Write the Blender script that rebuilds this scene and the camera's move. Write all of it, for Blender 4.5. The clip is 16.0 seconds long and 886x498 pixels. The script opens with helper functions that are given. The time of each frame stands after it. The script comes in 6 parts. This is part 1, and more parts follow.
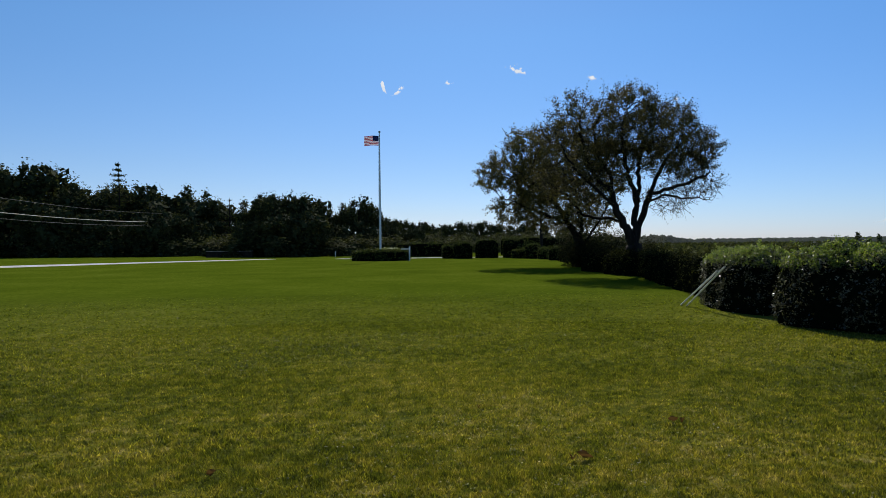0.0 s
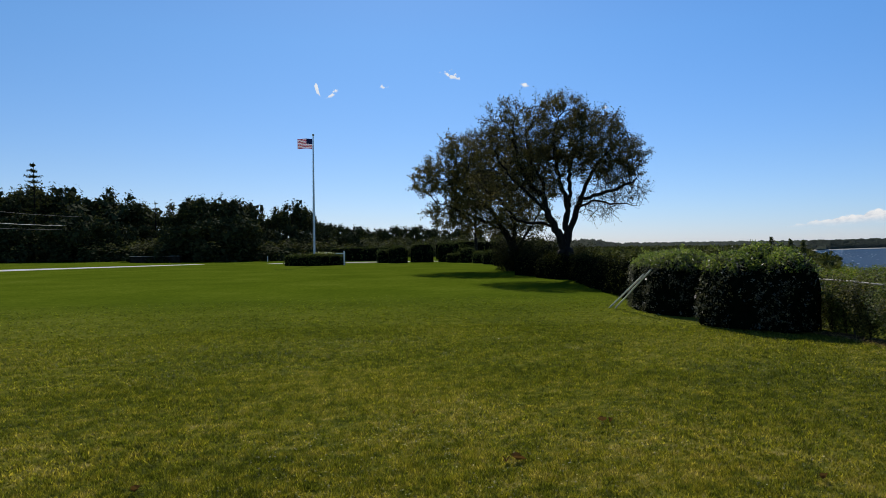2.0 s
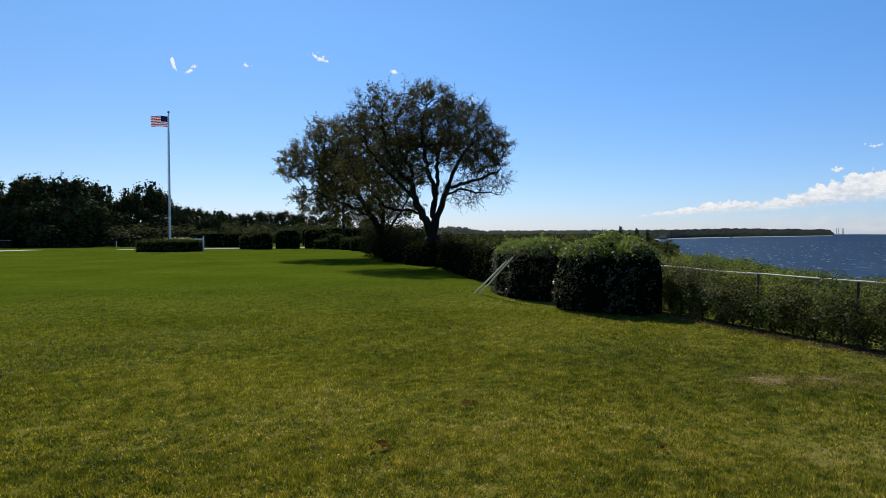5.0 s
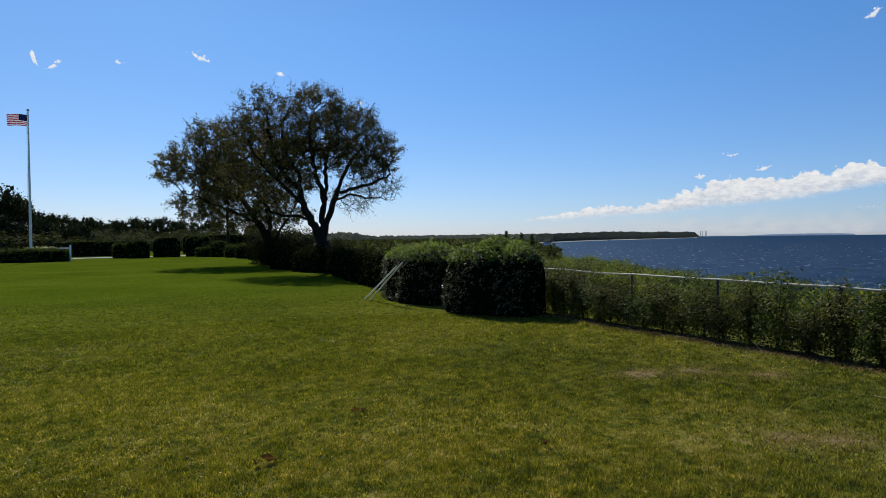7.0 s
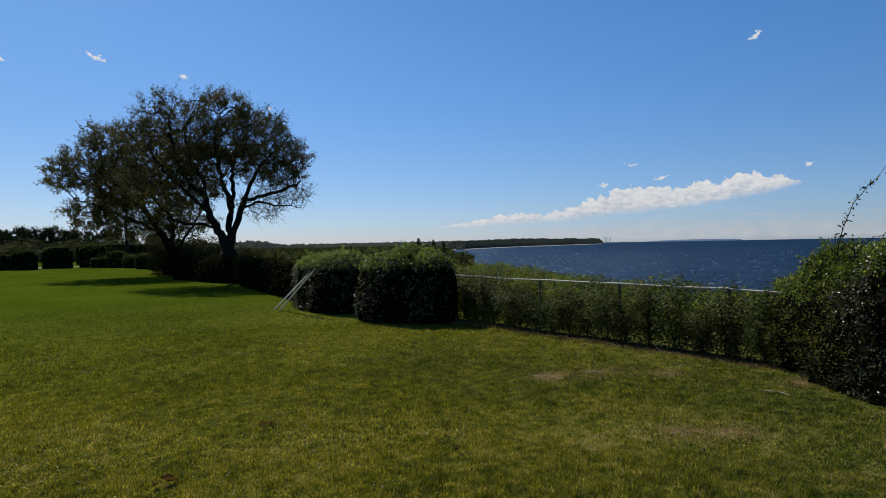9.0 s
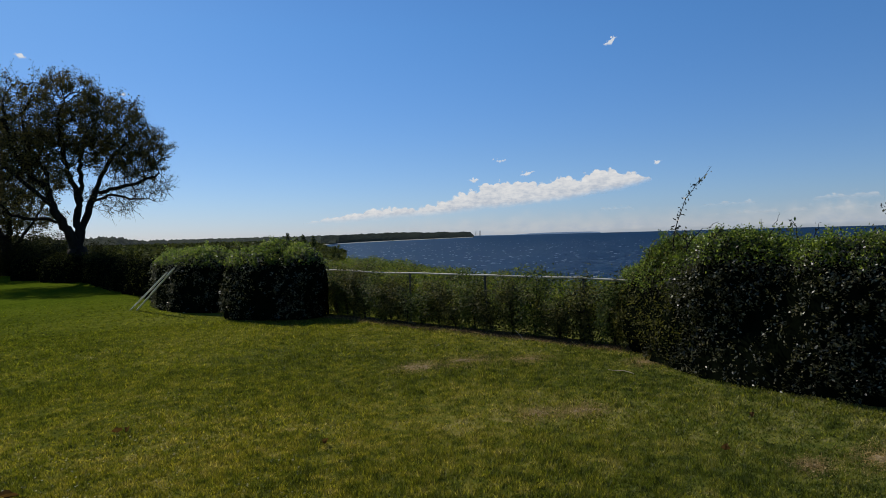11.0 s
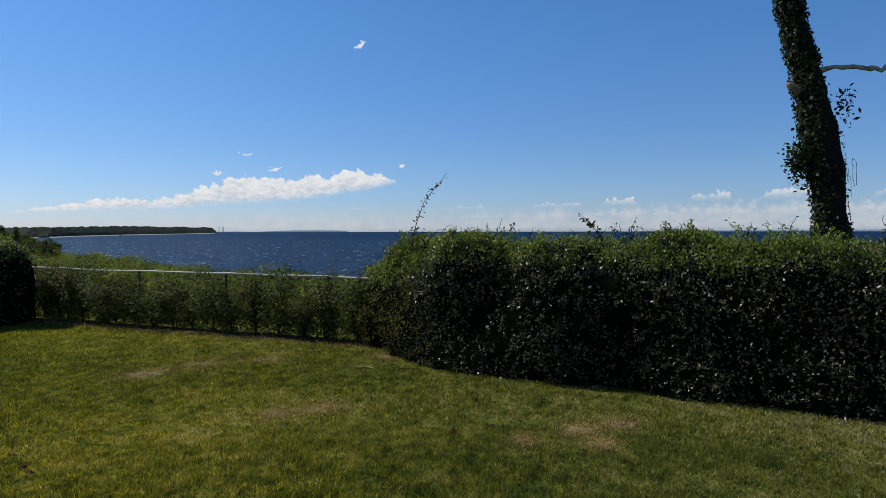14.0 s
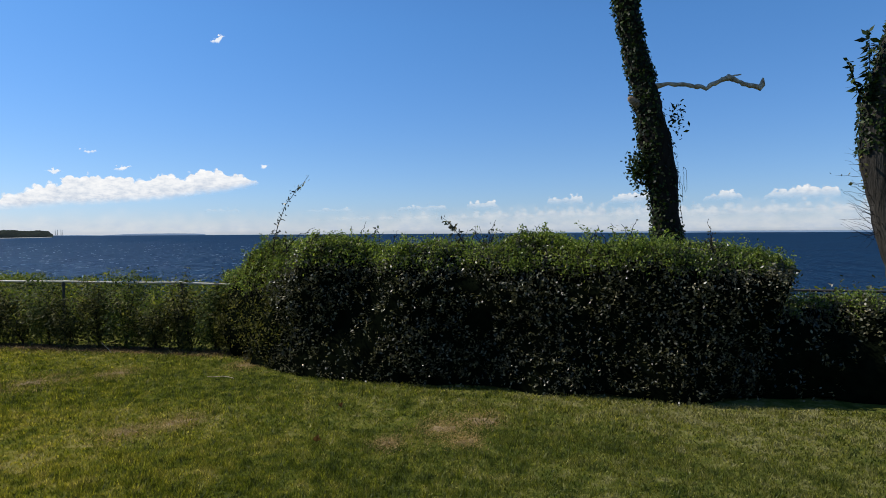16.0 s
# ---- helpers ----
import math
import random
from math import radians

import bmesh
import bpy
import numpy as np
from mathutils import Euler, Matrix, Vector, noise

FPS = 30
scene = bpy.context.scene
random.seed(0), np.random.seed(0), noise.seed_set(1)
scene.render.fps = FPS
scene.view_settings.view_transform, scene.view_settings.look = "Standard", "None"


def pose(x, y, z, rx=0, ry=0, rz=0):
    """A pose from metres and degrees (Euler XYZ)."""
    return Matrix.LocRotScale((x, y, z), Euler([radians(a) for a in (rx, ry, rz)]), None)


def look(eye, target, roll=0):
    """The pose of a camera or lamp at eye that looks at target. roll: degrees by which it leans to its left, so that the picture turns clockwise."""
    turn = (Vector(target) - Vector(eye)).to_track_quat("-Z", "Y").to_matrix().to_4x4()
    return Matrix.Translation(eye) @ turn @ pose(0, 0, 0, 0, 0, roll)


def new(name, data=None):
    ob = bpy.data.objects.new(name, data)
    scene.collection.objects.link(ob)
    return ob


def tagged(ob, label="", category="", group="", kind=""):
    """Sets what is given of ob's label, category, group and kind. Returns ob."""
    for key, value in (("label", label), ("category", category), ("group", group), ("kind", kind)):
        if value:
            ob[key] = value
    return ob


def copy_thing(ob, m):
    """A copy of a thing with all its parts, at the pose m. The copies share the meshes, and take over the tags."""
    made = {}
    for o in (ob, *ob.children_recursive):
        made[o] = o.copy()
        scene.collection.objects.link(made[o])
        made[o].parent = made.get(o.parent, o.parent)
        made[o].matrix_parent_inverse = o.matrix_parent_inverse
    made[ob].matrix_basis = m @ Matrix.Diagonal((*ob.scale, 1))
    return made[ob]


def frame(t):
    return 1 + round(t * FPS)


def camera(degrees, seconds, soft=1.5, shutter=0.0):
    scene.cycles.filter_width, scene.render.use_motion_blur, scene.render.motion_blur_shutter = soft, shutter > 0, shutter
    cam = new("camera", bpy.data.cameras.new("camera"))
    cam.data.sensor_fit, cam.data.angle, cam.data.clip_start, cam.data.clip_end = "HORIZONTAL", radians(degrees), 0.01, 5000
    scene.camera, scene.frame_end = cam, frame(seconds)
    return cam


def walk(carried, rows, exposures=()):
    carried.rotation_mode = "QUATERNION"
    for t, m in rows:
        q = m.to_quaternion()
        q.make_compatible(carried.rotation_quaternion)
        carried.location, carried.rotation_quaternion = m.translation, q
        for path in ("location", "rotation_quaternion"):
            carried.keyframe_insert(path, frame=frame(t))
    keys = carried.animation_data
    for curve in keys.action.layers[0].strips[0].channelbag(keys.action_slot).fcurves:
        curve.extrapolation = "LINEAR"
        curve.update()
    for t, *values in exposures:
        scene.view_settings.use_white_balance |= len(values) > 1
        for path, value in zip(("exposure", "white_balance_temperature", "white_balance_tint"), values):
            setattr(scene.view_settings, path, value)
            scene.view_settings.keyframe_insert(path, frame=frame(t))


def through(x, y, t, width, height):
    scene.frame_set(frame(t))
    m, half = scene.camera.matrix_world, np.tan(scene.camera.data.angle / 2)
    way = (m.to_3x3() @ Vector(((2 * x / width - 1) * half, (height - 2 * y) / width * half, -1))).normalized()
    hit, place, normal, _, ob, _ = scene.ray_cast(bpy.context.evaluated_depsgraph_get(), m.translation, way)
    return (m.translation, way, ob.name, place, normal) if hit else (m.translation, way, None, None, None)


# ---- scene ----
cam = camera(68.4, 16.0, 0.5)

PATH = [
    (0, (0.0, 0.012, 1.638), (0.021, 2.012, 1.623), -0.5),
    (0.5, (0.009, 0.021, 1.638), (0.136, 2.017, 1.628), -0.5),
    (1, (0.002, 0.002, 1.642), (0.171, 1.995, 1.64), -0.4),
    (1.5, (-0.002, -0.003, 1.649), (0.197, 1.987, 1.648), -0.5),
    (2, (0.005, -0.005, 1.651), (0.224, 1.983, 1.647), -0.6),
    (2.5, (0.011, 0.009, 1.647), (0.252, 1.994, 1.635), -0.9),
    (3, (0.022, 0.009, 1.65), (0.33, 1.985, 1.636), -1.0),
    (3.5, (0.026, -0.006, 1.656), (0.386, 1.961, 1.635), -1.1),
    (4, (0.031, 0.002, 1.658), (0.449, 1.957, 1.628), -1.1),
    (4.5, (0.03, 0.016, 1.653), (0.547, 1.948, 1.615), -0.5),
    (5, (0.025, 0.041, 1.651), (0.637, 1.945, 1.604), -0.1),
    (7.5, (0.063, 0.025, 1.656), (1.04, 1.77, 1.631), -0.8),
    (8, (0.061, 0.02, 1.654), (1.09, 1.735, 1.636), -0.7),
    (8.5, (0.066, 0.025, 1.657), (1.152, 1.705, 1.643), -0.6),
    (9, (0.084, 0.02, 1.654), (1.231, 1.659, 1.64), -1.1),
    (11.5, (0.062, -0.1, 1.647), (1.572, 1.211, 1.598), -1.0),
    (12, (0.047, -0.101, 1.64), (1.633, 1.116, 1.584), -0.4),
    (12.5, (0.059, -0.116, 1.647), (1.749, 0.951, 1.584), -0.4),
    (13, (0.073, -0.119, 1.65), (1.834, 0.827, 1.589), -0.2),
    (13.5, (0.077, -0.13, 1.651), (1.895, 0.702, 1.591), -0.5),
    (14, (0.079, -0.122, 1.649), (1.932, 0.628, 1.592), -0.1),
    (14.5, (0.085, -0.13, 1.652), (1.965, 0.548, 1.596), -0.1),
    (15, (0.1, -0.145, 1.65), (2.019, 0.415, 1.597), -0.0),
    (15.5, (0.102, -0.144, 1.656), (2.05, 0.306, 1.613), -0.0),
    (16, (0.089, -0.148, 1.656), (2.056, 0.211, 1.605), -0.3),
]
LIGHT = ((0, -0.13), (3, -0.08), (5, 0.02), (7.5, -0.18), (9, -0.33), (11.5, -0.30), (13, -0.22), (14.5, -0.07), (16, 0.1))
walk(cam, [(t, look(eye, target, roll)) for t, eye, target, roll in PATH], LIGHT)

# ---- world, sun ----
SUN_AZ, SUN_EL = radians(3.0), radians(43.0)
world = bpy.data.worlds.new("sky")
scene.world = world
world.use_nodes = True
wn = world.node_tree.nodes
sky = wn.new("ShaderNodeTexSky")
sky.sky_type = "NISHITA"
sky.sun_disc = False
sky.sun_elevation, sky.sun_rotation = SUN_EL, SUN_AZ
sky.altitude, sky.air_density, sky.dust_density, sky.ozone_density = 300.0, 1.0, 0.25, 4.0
wn["Background"].inputs["Strength"].default_value = 0.182
tone = wn.new("ShaderNodeHueSaturation")
tone.inputs["Saturation"].default_value = 1.09
world.node_tree.links.new(sky.outputs[0], tone.inputs["Color"])
# sea haze makes the sky paler and bluer towards the horizon
way = wn.new("ShaderNodeTexCoord")
split = wn.new("ShaderNodeSeparateXYZ")
haze = wn.new("ShaderNodeValToRGB")
tint = wn.new("ShaderNodeMix")
tint.data_type, tint.blend_type = "RGBA", "MULTIPLY"
tint.inputs[0].default_value = 1.0
for q, (at, c) in enumerate(((0.0, (0.405, 0.44, 0.64)), (0.05, (0.405, 0.455, 0.61)), (0.12, (0.415, 0.48, 0.605)), (0.30, (0.425, 0.565, 0.675)), (0.6, (0.42, 0.56, 0.675)))):
    if q > 1:
        haze.color_ramp.elements.new(at)
    haze.color_ramp.elements[q].position, haze.color_ramp.elements[q].color = at, (*c, 1)
wl = world.node_tree.links
wl.new(way.outputs["Generated"], split.inputs[0])
wl.new(split.outputs[2], haze.inputs[0])
wl.new(tone.outputs[0], tint.inputs[6])
wl.new(haze.outputs[0], tint.inputs[7])
# the air is whiter round the sun and clearer, deeper blue to the east
east = wn.new("ShaderNodeMapRange")
east.inputs["From Min"].default_value, east.inputs["From Max"].default_value = -0.35, 0.95
wl.new(split.outputs[0], east.inputs["Value"])
clear = wn.new("ShaderNodeMix")
clear.data_type = "RGBA"
clear.inputs[6].default_value, clear.inputs[7].default_value = (1.04, 1.0, 0.955, 1), (0.93, 1.01, 1.065, 1)
wl.new(east.outputs[0], clear.inputs[0])
deep_air = wn.new("ShaderNodeMix")
deep_air.data_type, deep_air.blend_type = "RGBA", "MULTIPLY"
deep_air.inputs[0].default_value = 1.0
wl.new(tint.outputs[2], deep_air.inputs[6])
wl.new(clear.outputs[2], deep_air.inputs[7])
wl.new(deep_air.outputs[2], wn["Background"].inputs["Color"])

sun_data = bpy.data.lights.new("sun", "SUN")
sun_data.energy, sun_data.angle, sun_data.color = 5.0, radians(0.53), (1.0, 0.95, 0.87)
sun = new("sun", sun_data)
sun_way = Vector((math.sin(SUN_AZ) * math.cos(SUN_EL), math.cos(SUN_AZ) * math.cos(SUN_EL), math.sin(SUN_EL)))
sun.matrix_world = look(sun_way * 200, (0, 0, 0))

rng = np.random.default_rng(7)


# ---- node and mesh helpers ----
def material(name):
    m = bpy.data.materials.new(name)
    m.use_nodes = True
    return m, m.node_tree.nodes, m.node_tree.links


def ramp(nodes, links, source, stops):
    r = nodes.new("ShaderNodeValToRGB")
    while len(r.color_ramp.elements) < len(stops):
        r.color_ramp.elements.new(0.5)
    for e, (at, c) in zip(r.color_ramp.elements, stops):
        e.position, e.color = at, (*c, 1.0)
    links.new(source, r.inputs[0])
    return r.outputs[0]


def noise_tex(nodes, links, scale, detail=4.0, rough=0.55, vector=None, stretch=None):
    n = nodes.new("ShaderNodeTexNoise")
    n.inputs["Scale"].default_value, n.inputs["Detail"].default_value, n.inputs["Roughness"].default_value = scale, detail, rough
    if vector is None:
        vector = nodes.new("ShaderNodeTexCoord").outputs["Object"]
    if stretch:
        mp = nodes.new("ShaderNodeMapping")
        mp.inputs["Scale"].default_value = stretch
        links.new(vector, mp.inputs["Vector"])
        vector = mp.outputs[0]
    links.new(vector, n.inputs["Vector"])
    return n.outputs["Fac"]


def blend(nodes, links, fac, a, b, kind="MIX"):
    m = nodes.new("ShaderNodeMix")
    m.data_type, m.blend_type = "RGBA", kind
    for value, slot in ((fac, 0), (a, 6), (b, 7)):
        if isinstance(value, (int, float)):
            m.inputs[slot].default_value = value
        elif isinstance(value, tuple):
            m.inputs[slot].default_value = (*value, 1.0)
        else:
            links.new(value, m.inputs[slot])
    return m.outputs[2]


def math_node(nodes, links, op, a, b=0.0):
    m = nodes.new("ShaderNodeMath")
    m.operation = op
    for value, slot in ((a, 0), (b, 1)):
        if isinstance(value, (int, float)):
            m.inputs[slot].default_value = value
        else:
            links.new(value, m.inputs[slot])
    return m.outputs[0]


def bumped(nodes, links, height, strength, distance):
    b = nodes.new("ShaderNodeBump")
    b.inputs["Strength"].default_value, b.inputs["Distance"].default_value = strength, distance
    links.new(height, b.inputs["Height"])
    return b.outputs[0]


def leaf_material(name, dark, mid, light, through=0.3, rough=0.42, patch=0.8, sheen=0.4, passed=(1.35, 1.4, 0.75)):
    """Leaves that vary one by one and in larger patches; some light passes through them."""
    m, n, l = material(name)
    island = n.new("ShaderNodeNewGeometry").outputs["Random Per Island"]
    base = ramp(n, l, island, ((0.0, dark), (0.55, mid), (1.0, light)))
    big = noise_tex(n, l, patch, 3.0)
    tone = ramp(n, l, big, ((0.3, (0.72, 0.72, 0.72)), (0.7, (1.15, 1.12, 1.0))))
    colour = blend(n, l, 1.0, base, tone, "MULTIPLY")
    p = n["Principled BSDF"]
    l.new(colour, p.inputs["Base Color"])
    p.inputs["Roughness"].default_value = rough
    p.inputs["Specular IOR Level"].default_value = sheen
    t = n.new("ShaderNodeBsdfTranslucent")
    l.new(blend(n, l, 1.0, colour, passed, "MULTIPLY"), t.inputs["Color"])
    mix = n.new("ShaderNodeMixShader")
    mix.inputs[0].default_value = through
    l.new(p.outputs[0], mix.inputs[1])
    l.new(t.outputs[0], mix.inputs[2])
    l.new(mix.outputs[0], n["Material Output"].inputs["Surface"])
    return m


def plain_material(name, a, b, scale, rough=0.8, metal=0.0, relief=0.0, relief_scale=None, stretch=None):
    m, n, l = material(name)
    p = n["Principled BSDF"]
    l.new(ramp(n, l, noise_tex(n, l, scale, 5.0, 0.6, None, stretch), ((0.3, a), (0.7, b))), p.inputs["Base Color"])
    p.inputs["Roughness"].default_value, p.inputs["Metallic"].default_value = rough, metal
    if rough >= 0.85:
        p.inputs["Specular IOR Level"].default_value = 0.08
    if relief:
        l.new(bumped(n, l, noise_tex(n, l, relief_scale or scale * 4, 4.0, 0.6, None, stretch), 0.8, relief), p.inputs["Normal"])
    return m


def np_mesh(name, verts, faces):
    """A mesh from arrays: vertices (n, 3) and faces (m, k)."""
    verts, faces = np.asarray(verts, np.float32), np.asarray(faces, np.int32)
    me = bpy.data.meshes.new(name)
    k = faces.shape[1]
    me.vertices.add(len(verts))
    me.vertices.foreach_set("co", verts.ravel())
    me.loops.add(faces.size)
    me.loops.foreach_set("vertex_index", faces.ravel())
    me.polygons.add(len(faces))
    me.polygons.foreach_set("loop_start", np.arange(0, faces.size, k, dtype=np.int32))
    me.update(calc_edges=True)
    return me


def put(name, me, mat, parent=None, label="", kind="", smooth=False):
    """Links a mesh as one object, under a parent if there is one."""
    if mat is not None and not me.materials:
        me.materials.append(mat)
    if smooth:
        me.polygons.foreach_set("use_smooth", np.ones(len(me.polygons), bool))
    ob = new(name, me)
    ob.parent = parent
    if label or kind:
        tagged(ob, label, kind=kind)
    return ob


def part(name, bm, mat, parent=None, label="", smooth=False):
    me = bpy.data.meshes.new(name)
    bm.to_mesh(me)
    bm.free()
    return put(name, me, mat, parent, label, "", smooth)


def thing(name, at, label, category, group=""):
    ob = new(name)
    ob.location = at
    return tagged(ob, label, category, group)


def box(bm, lo, hi, bevel=0.0):
    r = bmesh.ops.create_cube(bm, size=1.0)
    size, mid = [b - a for a, b in zip(lo, hi)], [(a + b) / 2 for a, b in zip(lo, hi)]
    bmesh.ops.transform(bm, matrix=Matrix.Translation(mid) @ Matrix.Diagonal((*size, 1)), verts=r["verts"])
    if bevel:
        edges = {e for v in r["verts"] for e in v.link_edges}
        bmesh.ops.bevel(bm, geom=list(edges), offset=bevel, segments=2, affect="EDGES")


def unit(v):
    return v / np.maximum(np.linalg.norm(v, axis=-1, keepdims=True), 1e-9)


def leaves(at, facing, length, width=0.5, rand=None, droop=0.0):
    """Folded four-cornered leaves at the points, facing roughly as told: vertices and faces."""
    g = rand or rng
    n = len(at)
    facing = unit(facing + g.normal(0, 0.55, (n, 3)))
    along = unit(np.cross(facing, g.normal(0, 1, (n, 3))))
    along[:, 2] -= droop
    along = unit(along)
    side = unit(np.cross(along, facing))
    size = (length * g.uniform(0.6, 1.25, n))[:, None]
    tip = at + along * size
    mid = at + along * size * 0.45 + facing * size * 0.08
    left, right = mid + side * size * width / 2 - facing * size * 0.1, mid - side * size * width / 2 - facing * size * 0.1
    v = np.stack([at, left, tip, right], 1).reshape(-1, 3)
    f = np.arange(4 * n).reshape(n, 4)
    return v, f


def join(*sets):
    vs, fs, k = [], [], 0
    for v, f in sets:
        vs.append(v)
        fs.append(np.asarray(f) + k)
        k += len(v)
    return np.concatenate(vs), np.concatenate(fs)


def tubes(lines, sides=6):
    """Tapered tubes along lines of (points, radii): vertices and four-cornered faces."""
    vs, fs, k = [], [], 0
    ang = np.linspace(0, 2 * np.pi, sides, endpoint=False)
    for pts, rad in lines:
        pts, rad = np.asarray(pts, float), np.asarray(rad, float)
        way = unit(np.gradient(pts, axis=0))
        ref = np.array([0.31, 0.17, 0.93]) if abs(way[0, 2]) < 0.8 else np.array([0.97, 0.2, 0.1])
        a = unit(np.cross(way, ref))
        b = np.cross(way, a)
        ring = pts[:, None] + rad[:, None, None] * (np.cos(ang)[None, :, None] * a[:, None] + np.sin(ang)[None, :, None] * b[:, None])
        m = len(pts)
        vs.append(ring.reshape(-1, 3))
        i, j = np.meshgrid(np.arange(m - 1), np.arange(sides), indexing="ij")
        jj = (j + 1) % sides
        fs.append(k + np.stack([i * sides + j, i * sides + jj, (i + 1) * sides + jj, (i + 1) * sides + j], -1).reshape(-1, 4))
        k += m * sides
    return np.concatenate(vs), np.concatenate(fs)


def lumps(p, scale, seed=0.0):
    """A smooth random field in -1..1 for points (n, 3)."""
    q = p * scale + seed
    x, y, z = q.T
    return (np.sin(x * 1.7 + 1.3 * np.sin(y * 1.1 + z)) + np.sin(y * 1.9 + 1.1 * np.sin(z * 1.3 + x * 0.7)) + np.sin(z * 2.1 + 1.2 * np.sin(x * 1.2 - y))) / 3


# ---- materials ----
# palest leaf tone stands in for the glints on the hedge sides
M_hedge = leaf_material("hedge_leaf", (0.008, 0.010, 0.005), (0.046, 0.046, 0.024), (0.24, 0.22, 0.14), 0.16, 0.42, 0.9, 0.5)
# young shoots; the sunlight on the hedge tops is put into their colour
M_sunlit_young = leaf_material("sunlit_young_leaf", (0.050, 0.083, 0.015), (0.145, 0.20, 0.034), (0.30, 0.345, 0.088), 0.46, 0.42, 1.3, 0.35)
M_vine = leaf_material("fence_shrub_leaf", (0.022, 0.025, 0.009), (0.075, 0.078, 0.022), (0.20, 0.18, 0.06), 0.34, 0.6, 1.2, 0.06)
M_brier = leaf_material("brier_leaf", (0.020, 0.030, 0.008), (0.062, 0.086, 0.020), (0.17, 0.19, 0.05), 0.34, 0.6, 1.2, 0.06)
M_bluff = leaf_material("bluff_scrub_leaf", (0.045, 0.066, 0.01), (0.11, 0.145, 0.018), (0.24, 0.23, 0.05), 0.4, 0.6, 0.35, 0.1)
M_tree = leaf_material("old_tree_leaf", (0.034, 0.031, 0.013), (0.085, 0.074, 0.026), (0.17, 0.14, 0.05), 0.36, 0.5, 0.5, 0.15)
M_olive = leaf_material("olive_tree_leaf", (0.038, 0.035, 0.013), (0.095, 0.085, 0.027), (0.19, 0.155, 0.052), 0.38, 0.5, 0.5, 0.12)
M_wood = leaf_material("woodland_leaf", (0.025, 0.029, 0.012), (0.058, 0.064, 0.023), (0.115, 0.118, 0.040), 0.2, 0.8, 0.09, 0.02)
# inner leaves of the woods, darkened to carry the shade within the crowns
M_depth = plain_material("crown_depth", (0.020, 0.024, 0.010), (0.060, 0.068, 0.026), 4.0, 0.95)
M_clip = leaf_material("clipped_bush_leaf", (0.018, 0.025, 0.009), (0.052, 0.068, 0.020), (0.15, 0.165, 0.042), 0.22, 0.7, 0.4, 0.05)
M_ivy = leaf_material("ivy_leaf", (0.005, 0.010, 0.003), (0.013, 0.025, 0.005), (0.05, 0.075, 0.014), 0.2, 0.5, 1.5, 0.15)
# darker leaf tones, for growth by the old trees and some bluff bushes
M_under = leaf_material("dark_bush_leaf", (0.007, 0.009, 0.004), (0.019, 0.022, 0.008), (0.055, 0.055, 0.02), 0.18, 0.85, 0.5, 0.02)
# near-black, so that the core carries the shade between the leaves
M_core = plain_material("inner_shade_twigs", (0.002, 0.003, 0.0015), (0.006, 0.008, 0.004), 9.0, 0.95)
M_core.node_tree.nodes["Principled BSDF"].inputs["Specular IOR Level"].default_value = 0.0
M_bark = plain_material("bark", (0.009, 0.0075, 0.006), (0.028, 0.024, 0.019), 6.0, 0.95, 0.0, 0.03, 14.0, (1, 1, 0.25))
M_greybark = plain_material("grey_bark", (0.010, 0.009, 0.008), (0.062, 0.056, 0.048), 11.0, 0.95, 0.0, 0.06, 16.0, (1, 1, 0.14))
M_deadwood = plain_material("dead_wood", (0.22, 0.16, 0.10), (0.62, 0.53, 0.41), 14.0, 0.9, 0.0, 0.008, 40.0)
M_stub = plain_material("broken_heartwood", (0.11, 0.075, 0.05), (0.40, 0.30, 0.21), 22.0, 0.9, 0.0, 0.01, 50.0)
M_foam = plain_material("sea_foam", (0.35, 0.38, 0.40), (0.6, 0.63, 0.65), 0.4, 0.9)
M_rail = plain_material("weathered_rail", (0.62, 0.59, 0.52), (0.82, 0.79, 0.72), 8.0, 0.6)
M_galv = plain_material("galvanised_steel", (0.38, 0.33, 0.25), (0.60, 0.54, 0.43), 10.0, 0.7)
M_wire = plain_material("dull_wire", (0.025, 0.024, 0.021), (0.07, 0.066, 0.058), 20.0, 0.8)
M_white = plain_material("white_paint", (0.66, 0.66, 0.64), (0.80, 0.80, 0.78), 3.0, 0.5)
M_concrete = plain_material("pale_concrete", (0.38, 0.36, 0.32), (0.54, 0.515, 0.46), 0.7, 0.9)
M_flag_red = leaf_material("red_cloth", (0.34, 0.016, 0.034), (0.38, 0.02, 0.04), (0.42, 0.025, 0.05), 0.3, 0.8, 5.0, 0.1, (1.0, 1.0, 1.0))
M_flag_white = leaf_material("white_cloth", (0.60, 0.60, 0.72), (0.64, 0.64, 0.76), (0.68, 0.68, 0.80), 0.4, 0.8, 5.0, 0.1, (1.0, 1.0, 1.0))
M_flag_blue = plain_material("blue_cloth", (0.012, 0.02, 0.10), (0.02, 0.03, 0.14), 5.0, 0.8)
M_soil = plain_material("dry_thatch", (0.10, 0.068, 0.034), (0.37, 0.285, 0.165), 16.0, 0.95, 0.0, 0.012, 60.0)
M_straw = leaf_material("dry_grass", (0.17, 0.115, 0.045), (0.32, 0.225, 0.09), (0.46, 0.35, 0.17), 0.25, 0.7, 2.0, 0.1)
M_deadleaf = leaf_material("dead_leaf", (0.07, 0.035, 0.016), (0.15, 0.08, 0.036), (0.30, 0.20, 0.11), 0.3, 0.8, 20.0, 0.05)
M_earth = plain_material("bare_earth", (0.032, 0.019, 0.008), (0.105, 0.064, 0.026), 7.0, 0.95, 0.0, 0.015, 40.0)
M_sand = plain_material("beach_sand", (0.42, 0.38, 0.31), (0.55, 0.50, 0.42), 0.02, 0.95)
